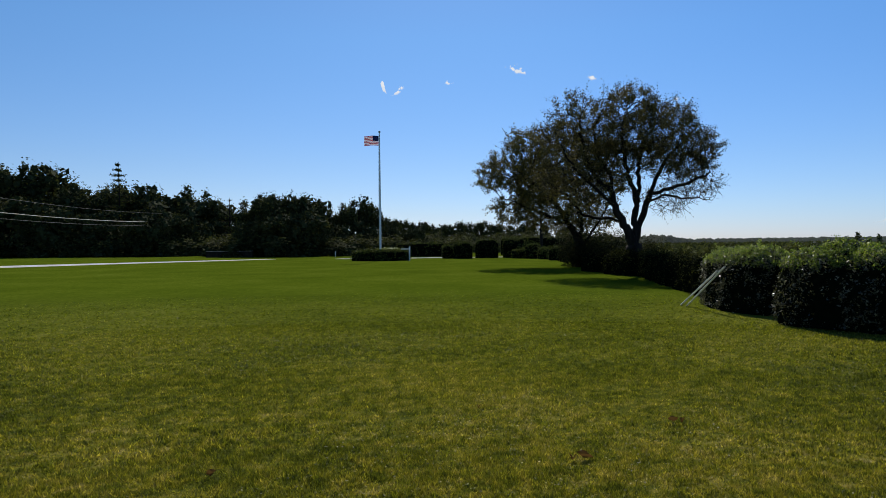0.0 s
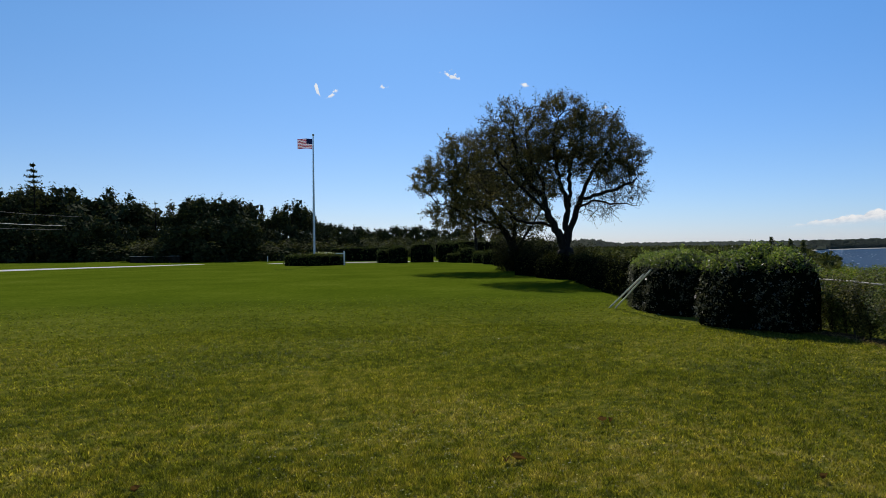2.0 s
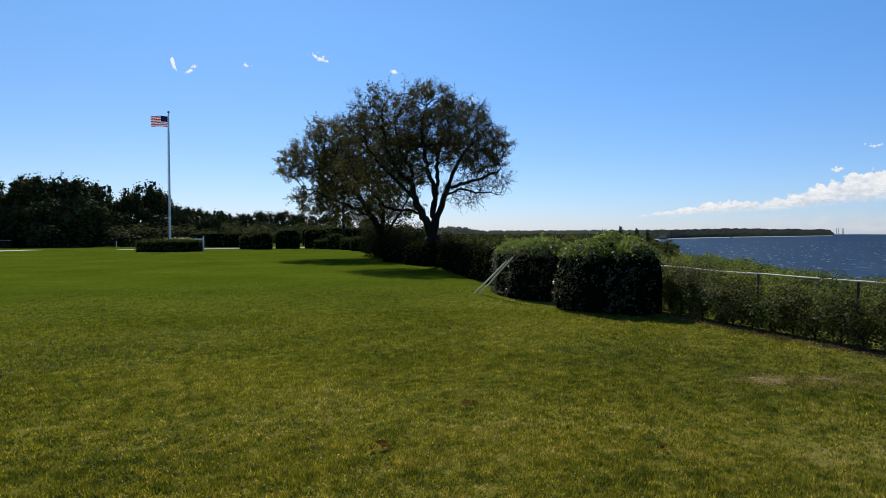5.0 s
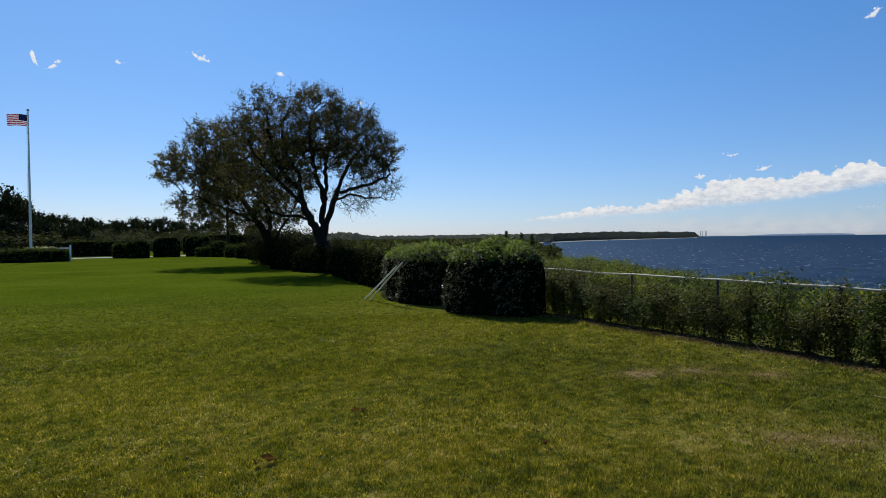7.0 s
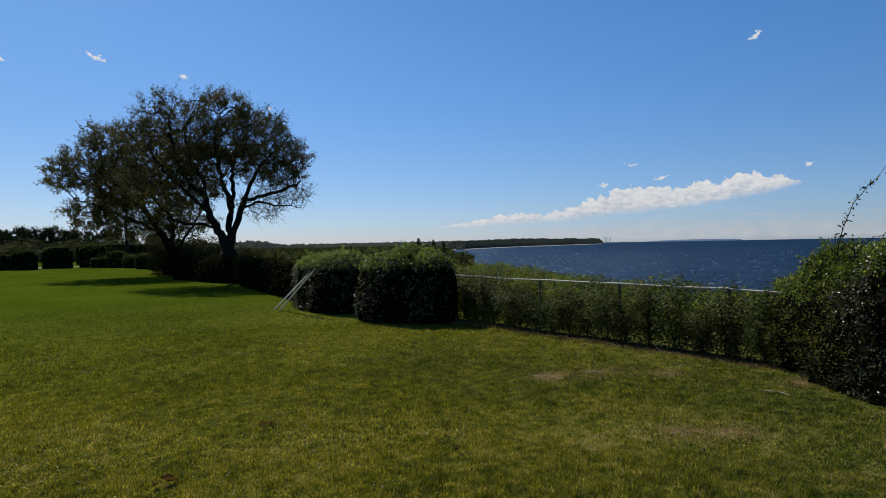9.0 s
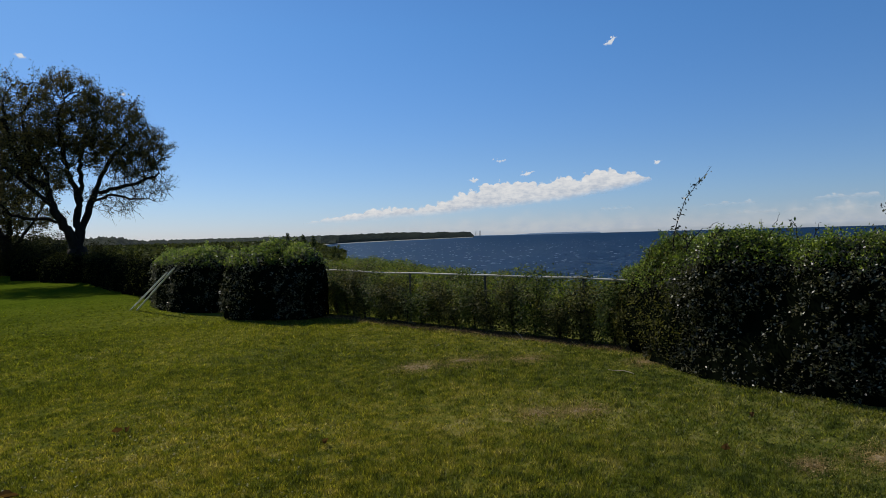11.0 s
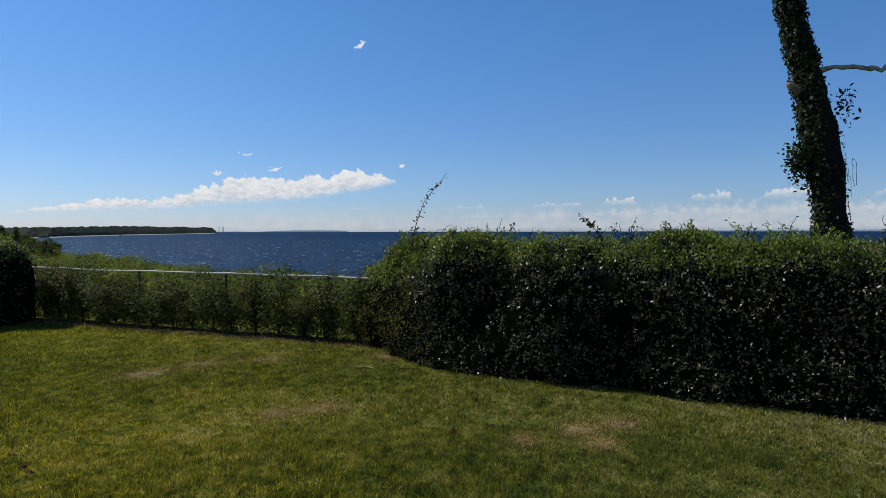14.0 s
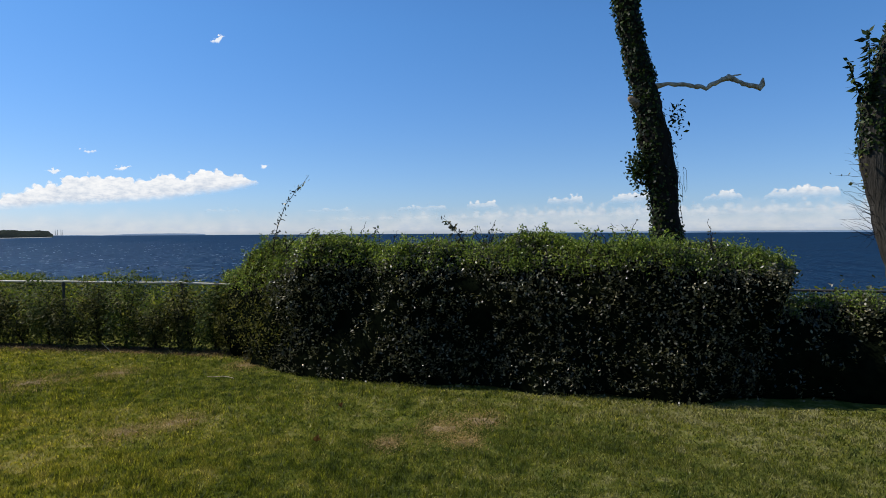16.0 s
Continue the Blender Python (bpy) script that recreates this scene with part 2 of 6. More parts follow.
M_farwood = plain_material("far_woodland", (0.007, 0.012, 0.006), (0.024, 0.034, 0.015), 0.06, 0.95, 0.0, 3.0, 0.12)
# blue haze of the distance is mixed into this base colour
M_hazy_coast = plain_material("hazy_far_coast", (0.12, 0.18, 0.26), (0.15, 0.21, 0.29), 0.004, 0.95)
M_wall = plain_material("grey_shingle", (0.14, 0.135, 0.125), (0.22, 0.21, 0.195), 2.0, 0.9)
M_roof = plain_material("dark_roof", (0.05, 0.045, 0.042), (0.09, 0.08, 0.075), 3.0, 0.9)
M_glass = plain_material("dark_pane", (0.01, 0.012, 0.014), (0.02, 0.022, 0.025), 3.0, 0.08)
M_stone = plain_material("field_stone", (0.012, 0.010, 0.007), (0.035, 0.027, 0.02), 1.8, 0.9)
M_flower = leaf_material("pale_blossom", (0.35, 0.35, 0.30), (0.55, 0.55, 0.48), (0.7, 0.7, 0.62), 0.3, 0.6, 3.0, 0.2)


def turf_colours(n, l, vector=None):
    """Lawn colour: deep green, yellow-green and worn straw in patches of a few metres and of a hand's width."""
    wide = noise_tex(n, l, 0.22, 5.0, 0.62, vector)
    fine = noise_tex(n, l, 2.8, 5.0, 0.68, vector)
    tuft = noise_tex(n, l, 8.0, 3.0, 0.6, vector)
    mixed = math_node(n, l, "ADD", math_node(n, l, "MULTIPLY", wide, 0.36), math_node(n, l, "MULTIPLY", fine, 0.29))
    mixed = math_node(n, l, "ADD", mixed, math_node(n, l, "MULTIPLY", tuft, 0.35))
    colour = ramp(n, l, mixed, ((0.405, (0.050, 0.060, 0.011)), (0.468, (0.104, 0.110, 0.018)), (0.53, (0.188, 0.167, 0.031)), (0.595, (0.280, 0.226, 0.082))))
    # the dry lawn by the fence passes into lusher grass some twenty metres on
    sep = n.new("ShaderNodeSeparateXYZ")
    l.new(n.new("ShaderNodeTexCoord").outputs["Object"], sep.inputs[0])
    lush = n.new("ShaderNodeMapRange")
    lush.inputs["From Min"].default_value, lush.inputs["From Max"].default_value = 7.0, 24.0
    l.new(math_node(n, l, "ADD", sep.outputs[1], math_node(n, l, "MULTIPLY", wide, 5.0)), lush.inputs["Value"])
    colour = blend(n, l, math_node(n, l, "MULTIPLY", lush.outputs[0], 0.6), colour, (0.122, 0.117, 0.021))
    tint = blend(n, l, lush.outputs[0], (0.915, 0.955, 0.98), (0.50, 0.755, 0.36))
    colour = blend(n, l, 1.0, colour, tint, "MULTIPLY")
    # greener, cooler and darker as x outgrows y, towards the long hedge
    cool_side = n.new("ShaderNodeMapRange")
    cool_side.inputs["From Min"].default_value, cool_side.inputs["From Max"].default_value = -1.0, 4.5
    l.new(math_node(n, l, "SUBTRACT", sep.outputs[0], sep.outputs[1]), cool_side.inputs["Value"])
    return blend(n, l, 1.0, colour, blend(n, l, cool_side.outputs[0], (1.03, 1.0, 0.95), (0.78, 0.875, 1.12)), "MULTIPLY")


M_ground, n, l = material("lawn")
p = n["Principled BSDF"]
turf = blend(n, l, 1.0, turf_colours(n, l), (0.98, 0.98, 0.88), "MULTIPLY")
grain = ramp(n, l, noise_tex(n, l, 38.0, 3.0, 0.7), ((0.30, (0.72, 0.72, 0.70)), (0.68, (1.2, 1.2, 1.15))))
# thatch tone under the near turf, with the shade between blades put into it
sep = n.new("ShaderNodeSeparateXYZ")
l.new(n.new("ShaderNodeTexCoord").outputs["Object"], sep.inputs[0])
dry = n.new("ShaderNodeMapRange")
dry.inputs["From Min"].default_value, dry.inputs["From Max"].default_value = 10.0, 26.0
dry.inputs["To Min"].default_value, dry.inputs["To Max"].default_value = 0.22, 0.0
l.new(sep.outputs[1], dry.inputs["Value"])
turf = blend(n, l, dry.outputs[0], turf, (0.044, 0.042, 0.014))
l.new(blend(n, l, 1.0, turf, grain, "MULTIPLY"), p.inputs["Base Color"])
p.inputs["Roughness"].default_value, p.inputs["Specular IOR Level"].default_value = 1.0, 0.0
l.new(bumped(n, l, noise_tex(n, l, 30.0, 4.0, 0.7), 0.45, 0.03), p.inputs["Normal"])

M_blade, n, l = material("grass_blade")
p = n["Principled BSDF"]
own = ramp(n, l, n.new("ShaderNodeNewGeometry").outputs["Random Per Island"], ((0.0, (0.42, 0.45, 0.4)), (0.5, (1.0, 1.0, 1.0)), (0.88, (1.55, 1.5, 1.4)), (1.0, (2.3, 2.15, 2.6))))
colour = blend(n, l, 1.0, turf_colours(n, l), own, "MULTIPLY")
l.new(colour, p.inputs["Base Color"])
p.inputs["Roughness"].default_value, p.inputs["Specular IOR Level"].default_value = 0.5, 0.18
tr = n.new("ShaderNodeBsdfTranslucent")
l.new(blend(n, l, 1.0, colour, (1.5, 1.5, 0.5), "MULTIPLY"), tr.inputs["Color"])
mx = n.new("ShaderNodeMixShader")
mx.inputs[0].default_value = 0.48
l.new(p.outputs[0], mx.inputs[1])
l.new(tr.outputs[0], mx.inputs[2])
l.new(mx.outputs[0], n["Material Output"].inputs["Surface"])

M_sea, n, l = material("sea_water")
n.remove(n["Principled BSDF"])
foam = math_node(n, l, "MULTIPLY", noise_tex(n, l, 0.5, 4.0, 0.6, None, (0.15, 1.3, 1)), noise_tex(n, l, 0.03, 2.0, 0.5))
wave = math_node(n, l, "ADD", noise_tex(n, l, 0.11, 4.0, 0.6, None, (0.6, 1.3, 1)), math_node(n, l, "MULTIPLY", noise_tex(n, l, 0.7, 4.0, 0.65), 0.25))
lean = bumped(n, l, wave, 1.0, 4.5)
deep = n.new("ShaderNodeBsdfDiffuse")
l.new(ramp(n, l, foam, ((0.0, (0.002, 0.010, 0.022)), (0.37, (0.0034, 0.021, 0.044)), (0.46, (0.009, 0.038, 0.070)))), deep.inputs["Color"])
l.new(lean, deep.inputs["Normal"])
gloss = n.new("ShaderNodeBsdfGlossy")
gloss.inputs["Roughness"].default_value, gloss.inputs["Color"].default_value = 0.3, (0.55, 0.75, 1.0, 1)
l.new(lean, gloss.inputs["Normal"])
both = n.new("ShaderNodeMixShader")
both.inputs[0].default_value = 0.095
l.new(deep.outputs[0], both.inputs[1])
l.new(gloss.outputs[0], both.inputs[2])
l.new(both.outputs[0], n["Material Output"].inputs["Surface"])


# ---- ground, sea and far land ----
COAST = np.array([(30, -4000), (24, -300), (15.5, -60), (14.8, -10), (15.6, 4), (17.0, 12), (20.0, 20), (25, 30), (38, 50), (66, 92), (140, 210),
                  (330, 560), (600, 930), (1180, 1330), (1850, 1800), (1500, 2600), (1500, 4900)], float)
LAND = np.concatenate([COAST, [(-6000, 6000), (-6000, -6000), (30, -6000)]])


def shore(x, y):
    """Metres from the edge of the bluff; positive on land."""
    best = np.full(x.shape, 1e9)
    for (ax, ay), (bx, by) in zip(COAST[:-1], COAST[1:]):
        t = np.clip(((x - ax) * (bx - ax) + (y - ay) * (by - ay)) / ((bx - ax) ** 2 + (by - ay) ** 2), 0, 1)
        best = np.minimum(best, np.hypot(x - ax - t * (bx - ax), y - ay - t * (by - ay)))
    inside = np.zeros(x.shape, bool)
    for (ax, ay), (bx, by) in zip(LAND, np.roll(LAND, -1, 0)):
        cross = ((ay > y) != (by > y)) & (x < (bx - ax) * (y - ay) / (by - ay + 1e-12) + ax)
        inside ^= cross
    return np.where(inside, best, -best)


def ground_z(x, y):
    s = shore(x, y)
    slope = np.clip((9.0 - s) / 9.0, 0, 1) * 0.3 * (x > 8.7)
    drop = np.clip(-s / 14.0, 0, 1)
    return -slope - 9.0 * drop * drop * (3 - 2 * drop)


radii = np.concatenate([[0.002, 0.6], np.geomspace(1.2, 4950, 170)])
turns = np.radians(np.concatenate([np.arange(-60, 125, 1.2), np.arange(125, 300, 4.0)]))
R, A = np.meshgrid(radii, turns, indexing="ij")
gx, gy = R * np.sin(A) - 0.4, R * np.cos(A) - 1.5
gz = ground_z(gx.ravel(), gy.ravel()).reshape(gx.shape)
nt = len(turns)
i, j = np.meshgrid(np.arange(len(radii) - 1), np.arange(nt), indexing="ij")
faces = np.stack([i * nt + j, (i + 1) * nt + j, (i + 1) * nt + (j + 1) % nt, i * nt + (j + 1) % nt], -1).reshape(-1, 4)
verts = np.stack([gx, gy, gz], -1).reshape(-1, 3)
faces = faces[:, ::-1]
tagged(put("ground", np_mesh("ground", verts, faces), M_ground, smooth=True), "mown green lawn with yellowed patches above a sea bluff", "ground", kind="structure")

bm = bmesh.new()
bmesh.ops.create_circle(bm, cap_ends=True, segments=128, radius=4960)
sea = part("water", bm, M_sea)
sea.location.z = -8.3
tagged(sea, "dark blue choppy sea with small whitecaps", "sea", kind="structure")


def ridge(name, rows, base, label, mat, rough, deep=0.06):
    """Wooded rising ground far off, as rows of bearing, distance and height angle in degrees."""
    az, dist, el = np.array(rows, float).T
    cols = np.arange(az[0], az[-1], 0.05)
    d, e = np.interp(cols, az, dist), np.interp(cols, az, el)
    top = 1.64 + d * np.tan(np.radians(e))
    steps = np.linspace(0, 1, 9)
    S, C = np.meshgrid(steps, np.arange(len(cols)), indexing="ij")
    key = np.stack([cols[C] * 3.1, S * 5.0, 0 * S], -1).reshape(-1, 3)
    grain = rng.normal(0, 0.5, S.shape)
    grain = sum(np.roll(grain, q, 1) for q in range(-3, 4)) / 7
    crown = (lumps(key, 2.3) * 0.5 + lumps(key, 6.1, 3.0) * 0.4).reshape(S.shape) + grain
    tall = np.clip(top - base, 0.5, None)[C]
    z = base + tall * (S ** 0.8) + crown * rough * (S > 0.1) * np.minimum(1, tall / 8)
    rr = d[C] * (1 + deep * S) + crown * rough * 2
    v = np.stack([rr * np.sin(np.radians(cols[C])), rr * np.cos(np.radians(cols[C])), z], -1).reshape(-1, 3)
    m = len(cols)
    a, b = np.meshgrid(np.arange(8), np.arange(m - 1), indexing="ij")
    f = np.stack([a * m + b, a * m + b + 1, (a + 1) * m + b + 1, (a + 1) * m + b], -1).reshape(-1, 4)
    back = v[-m:].copy()
    back[:, 2] = base
    back[:, :2] *= 1.05
    k = len(v)
    f2 = np.stack([8 * m + np.arange(m - 1), 8 * m + np.arange(1, m), k + np.arange(1, m), k + np.arange(m - 1)], -1)
    return tagged(put(name, np_mesh(name, np.concatenate([v, back]), np.concatenate([f, f2])), mat), label, "land", kind="structure")


HEAD = ((35.5, 1060, 0.28), (37, 1150, 0.32), (40, 1450, 0.37), (41.9, 1650, 0.41), (44, 1850, 0.38), (45.2, 2000, 0.30), (46, 2120, 0.37), (47.2, 2300, 0.27), (48.0, 2450, 0.33), (48.5, 2540, 0.26), (48.85, 2560, -0.1))
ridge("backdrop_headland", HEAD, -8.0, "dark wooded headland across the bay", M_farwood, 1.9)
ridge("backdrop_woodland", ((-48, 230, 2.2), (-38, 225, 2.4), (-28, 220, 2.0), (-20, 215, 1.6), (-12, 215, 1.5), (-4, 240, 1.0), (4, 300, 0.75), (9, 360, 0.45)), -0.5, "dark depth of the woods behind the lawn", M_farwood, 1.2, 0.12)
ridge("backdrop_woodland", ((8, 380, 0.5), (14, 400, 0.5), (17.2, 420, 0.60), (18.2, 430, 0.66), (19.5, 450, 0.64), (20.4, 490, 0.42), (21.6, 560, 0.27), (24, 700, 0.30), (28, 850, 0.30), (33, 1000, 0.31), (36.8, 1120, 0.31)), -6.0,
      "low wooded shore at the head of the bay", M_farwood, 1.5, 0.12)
bz, bd, _ = np.array(HEAD).T
cols = np.arange(35.0, 48.8, 0.1)
dd = np.interp(cols, bz, bd)
ring = [np.stack([dd * k * np.sin(np.radians(cols)), dd * k * np.cos(np.radians(cols)), np.full(len(cols), z)], -1) for k, z in ((0.992, -8.5), (1.0, -7.0), (1.006, -6.6))]
m = len(cols)
a, b = np.meshgrid(np.arange(2), np.arange(m - 1), indexing="ij")
tagged(put("beach", np_mesh("beach", np.concatenate(ring), np.stack([a * m + b, a * m + b + 1, (a + 1) * m + b + 1, (a + 1) * m + b], -1).reshape(-1, 4)), M_sand), "pale narrow sand beach under the headland", "beach", kind="structure")
ridge("backdrop_far_coast", ((48.7, 4700, -0.08), (50.5, 4700, -0.06), (52.0, 4700, -0.10), (53.5, 4700, -0.02), (55, 4700, 0.02), (57, 4700, 0.03), (58.8, 4700, 0.01), (59.6, 4700, -0.03), (59.7, 4700, -0.11)), -8.3, "thin far coast on the horizon", M_hazy_coast, 0.5, 0.01)
ridge("backdrop_far_coast", ((84, 4800, -0.10), (90, 4800, -0.04), (97, 4800, 0.0), (104, 4800, 0.02), (110, 4800, 0.01), (122, 4800, 0.0)), -8.3, "far coast on the horizon, its pale blue painted haze", M_hazy_coast, 0.5, 0.01)
for a in (48.93, 49.07, 49.3, 49.38):
    st = thing("smokestack", (4500 * math.sin(radians(a)), 4500 * math.cos(radians(a)), -8.3), "tall thin smokestack on the far shore", "chimney", "smokestacks on the far shore")
    bm = bmesh.new()
    bmesh.ops.create_cone(bm, cap_ends=True, segments=10, radius1=1.5, radius2=1.0, depth=36, matrix=Matrix.Translation((0, 0, 18)))
    part("shaft", bm, M_concrete, st)
    bm = bmesh.new()
    bmesh.ops.create_cone(bm, cap_ends=True, segments=10, radius1=1.2, radius2=1.2, depth=2, matrix=Matrix.Translation((0, 0, 36)))
    part("rim", bm, M_concrete, st)

# broken wave crests, scattered over the open water
g = np.random.default_rng(33)
n = 1200
az, far = np.radians(36 + 62 * g.random(n) ** 1.4), np.exp(g.uniform(math.log(130), math.log(900), n))
mid = np.stack([far * np.sin(az), far * np.cos(az)], -1)
mid = mid[shore(mid[:, 0], mid[:, 1]) < -25]
n = len(mid)
turn = g.normal(0.5, 0.35, n)
side = np.stack([np.cos(turn), -np.sin(turn)], -1)
long, tall = g.uniform(0.3, 1.1, n)[:, None], g.uniform(0.07, 0.24, n)
front = np.stack([side[:, 1], -side[:, 0]], -1) * g.uniform(0.2, 0.4, (n, 1))
quad = []
for edge in (-1, 1):
    low = np.full(n, -8.32)
    quad.append(np.stack([np.c_[mid - side * long + edge * front * 0.5, low], np.c_[mid + side * long + edge * front * 0.5, low], np.c_[mid + side * long * 0.6, -8.3 + tall * 0.7], np.c_[mid - side * long * 0.5, -8.3 + tall]], 1).reshape(-1, 3))
v = np.concatenate(quad)
tagged(put("sea_foam", np_mesh("sea_foam", v, np.arange(len(v)).reshape(-1, 4)), M_foam), "small white broken wave crests on the sea", "waves", kind="stuff")


# ---- clouds, far behind all else ----
def cloud_material(name, seed, area, rows, grain=1.0, ragged=1.0, soft=(0.12, 0.45), full=1.0, glow=0.92, grey=(0.60, 0.67, 0.78), dark_to=1.0):
    """Glowing white cloud over an area (bearing from, to, height angle from, to): a billowing outline round rows of
    (bearing, base, top), its shading painted as grey towards its base.
    """
    az0, az1, el0, el1 = area
    m, n, l = material(name)
    n.remove(n["Principled BSDF"])
    uv = n.new("ShaderNodeUVMap").outputs[0]
    sep = n.new("ShaderNodeSeparateXYZ")
    l.new(uv, sep.inputs[0])
    u, v = sep.outputs[0], math_node(n, l, "MULTIPLY", sep.outputs[1], el1 - el0)
    lines = ramp(n, l, u, [((a - az0) / (az1 - az0), ((b - el0) / 10, (t - el0) / 10, 0.0)) for a, b, t in rows])
    lines.node.color_ramp.interpolation = "EASE"
    edge = n.new("ShaderNodeSeparateXYZ")
    l.new(lines, edge.inputs[0])
    base, top = math_node(n, l, "MULTIPLY", edge.outputs[0], 10.0), math_node(n, l, "MULTIPLY", edge.outputs[1], 10.0)
    mp = n.new("ShaderNodeMapping")
    mp.inputs["Location"].default_value = (seed * 3.1, seed * 1.7, seed)
    mp.inputs["Scale"].default_value = (az1 - az0, el1 - el0, 1)
    l.new(uv, mp.inputs["Vector"])
    at = mp.outputs[0]
    torn = noise_tex(n, l, 1.1 * grain, 8.0, 0.60, at)
    lobe = n.new("ShaderNodeTexVoronoi")
    lobe.inputs["Scale"].default_value = 1.9 * grain
    l.new(at, lobe.inputs["Vector"])
    billow = math_node(n, l, "ADD", math_node(n, l, "MULTIPLY", math_node(n, l, "SUBTRACT", torn, 0.5), 1.5), math_node(n, l, "MULTIPLY", math_node(n, l, "SUBTRACT", 0.62, lobe.outputs["Distance"]), 0.85))
    tall = math_node(n, l, "SUBTRACT", top, base)
    push = math_node(n, l, "MULTIPLY", billow, math_node(n, l, "MULTIPLY", math_node(n, l, "ADD", math_node(n, l, "MULTIPLY", tall, 0.42), 0.26), ragged))
    over = math_node(n, l, "DIVIDE", math_node(n, l, "ADD", math_node(n, l, "SUBTRACT", top, v), push), soft[0])
    under = math_node(n, l, "DIVIDE", math_node(n, l, "ADD", math_node(n, l, "SUBTRACT", v, base), math_node(n, l, "MULTIPLY", push, 0.25)), soft[1])
    shape = math_node(n, l, "MINIMUM", over, under)
    alpha = n.new("ShaderNodeMapRange")
    alpha.interpolation_type = "SMOOTHSTEP"
    alpha.inputs["To Max"].default_value = full
    l.new(shape, alpha.inputs["Value"])
    fine = noise_tex(n, l, 2.1 * grain, 7.0, 0.6, at, (0.7, 1.5, 1))
    level = math_node(n, l, "DIVIDE", math_node(n, l, "SUBTRACT", v, base), math_node(n, l, "MAXIMUM", tall, 0.1))
    level = math_node(n, l, "ADD", math_node(n, l, "MULTIPLY", level, 0.6), math_node(n, l, "MULTIPLY", math_node(n, l, "SUBTRACT", fine, 0.42), 2.2))
    body = ramp(n, l, level, ((0.05, grey), (dark_to * 0.55, tuple((q + 1.6) / 2.6 for q in grey)), (dark_to, (1.0, 1.0, 1.0))))
    em = n.new("ShaderNodeEmission")
    em.inputs["Strength"].default_value = glow
    l.new(body, em.inputs["Color"])
    tr = n.new("ShaderNodeBsdfTransparent")
    mix = n.new("ShaderNodeMixShader")
    l.new(alpha.outputs[0], mix.inputs[0])
    l.new(tr.outputs[0], mix.inputs[1])
    l.new(em.outputs[0], mix.inputs[2])
    l.new(mix.outputs[0], n["Material Output"].inputs["Surface"])
    return m


def cloud(name, area, mat, label, far=4850):
    """A sheet of cloud between two bearings and two height angles."""
    az0, az1, el0, el1 = area
    bm = bmesh.new()
    uv = bm.loops.layers.uv.new("UVMap")
    cols = max(2, int(abs(az1 - az0) / 1.0))
    made = []
    for k in range(cols + 1):
        a = radians(az0 + (az1 - az0) * k / cols)
        made.append([bm.verts.new((far * math.sin(a), far * math.cos(a), 1.64 + far * math.tan(radians(e)))) for e in (el0, el1)])
    for k in range(cols):
        fc = bm.faces.new((made[k][0], made[k + 1][0], made[k + 1][1], made[k][1]))
        for lp, at in zip(fc.loops, ((k / cols, 0), ((k + 1) / cols, 0), ((k + 1) / cols, 1), (k / cols, 1))):
            lp[uv].uv = at
    return tagged(part(name, bm, mat), label, "cloud", kind="structure")


BANK = (34.0, 67.0, 0.2, 8.2)
cloud("backdrop_cloud_bank", BANK, cloud_material("bank_cloud", 3.1, BANK, ((34.0, 1.2, 1.4), (37.0, 1.2, 1.9), (40.5, 1.4, 2.45), (44.0, 1.55, 2.6), (46.5, 1.7, 3.0), (48.3, 1.9, 3.7), (50.5, 2.1, 4.5), (53.0, 2.3, 4.55), (54.6, 2.4, 4.25), (56.6, 2.6, 4.85),
      (58.0, 2.8, 4.6), (59.6, 3.1, 5.2), (61.2, 3.3, 5.0), (62.6, 3.6, 4.9), (63.6, 3.9, 4.6), (64.3, 4.2, 3.9), (67.0, 4.3, 3.8)), 1.0, 0.75, (0.2, 0.7)), "long white cumulus bank rising along the horizon")
# haze over the sea, painted as a half-transparent glowing sheet
VEIL = (30.0, 128.0, -0.05, 5.4)
cloud("backdrop_haze_veil", VEIL, cloud_material("haze_veil", 9.7, VEIL, ((30.0, -0.3, 0.8), (40.0, -0.3, 1.6), (52.0, -0.3, 2.0), (66.0, -0.3, 1.9), (82.0, -0.3, 2.3), (104.0, -0.3, 2.5), (128.0, -0.3, 2.5)), 0.45, 0.9, (2.3, 0.4), 0.5, 0.76, (0.72, 0.80, 0.95), 0.8),
      "thin pale haze painted on a sheet low over the sea", 4900)
# cumulus puffs over the sea: middle bearing, half length, base, top
ROWS, PUFFS = (58.0, 128.0, 0.6, 6.0), ((61.0, 2.2, 1.65, 2.0), (70.0, 3.0, 1.7, 2.1), (78.0, 3.0, 1.8, 2.4), (83.2, 2.0, 1.9, 2.7), (90.4, 2.2, 2.2, 3.1), (96.6, 3.4, 2.25, 3.3), (103.0, 1.9, 2.3, 3.2), (108.6, 3.6, 2.3, 3.4))
lines = [row for c, h, b, t in PUFFS for row in ((c - h, b, b - 0.25), (c - h * 0.6, b, b + (t - b) * 0.75), (c + h * 0.45, b, t), (c + h, b, b - 0.25))]
cloud("backdrop_cloud_row", ROWS, cloud_material("row_cloud", 5.3, ROWS, lines, 1.15, 1.25, (0.22, 1.1), 0.92, 0.84), "row of small white cumulus clouds over the sea", 4870)
LOWER = (66.0, 128.0, 0.3, 3.6)
cloud("backdrop_cloud_row", LOWER, cloud_material("low_row_cloud", 8.1, LOWER, ((66.0, 1.0, 1.0), (74.0, 1.0, 1.45), (82.0, 1.0, 1.75), (95.0, 1.1, 2.1), (110.0, 1.2, 2.2), (128.0, 1.2, 2.2)), 0.9, 2.0, (0.8, 0.6), 0.5, 0.76, (0.62, 0.70, 0.84), 0.8), "lower row of small greyish cumulus clouds over the sea", 4885)
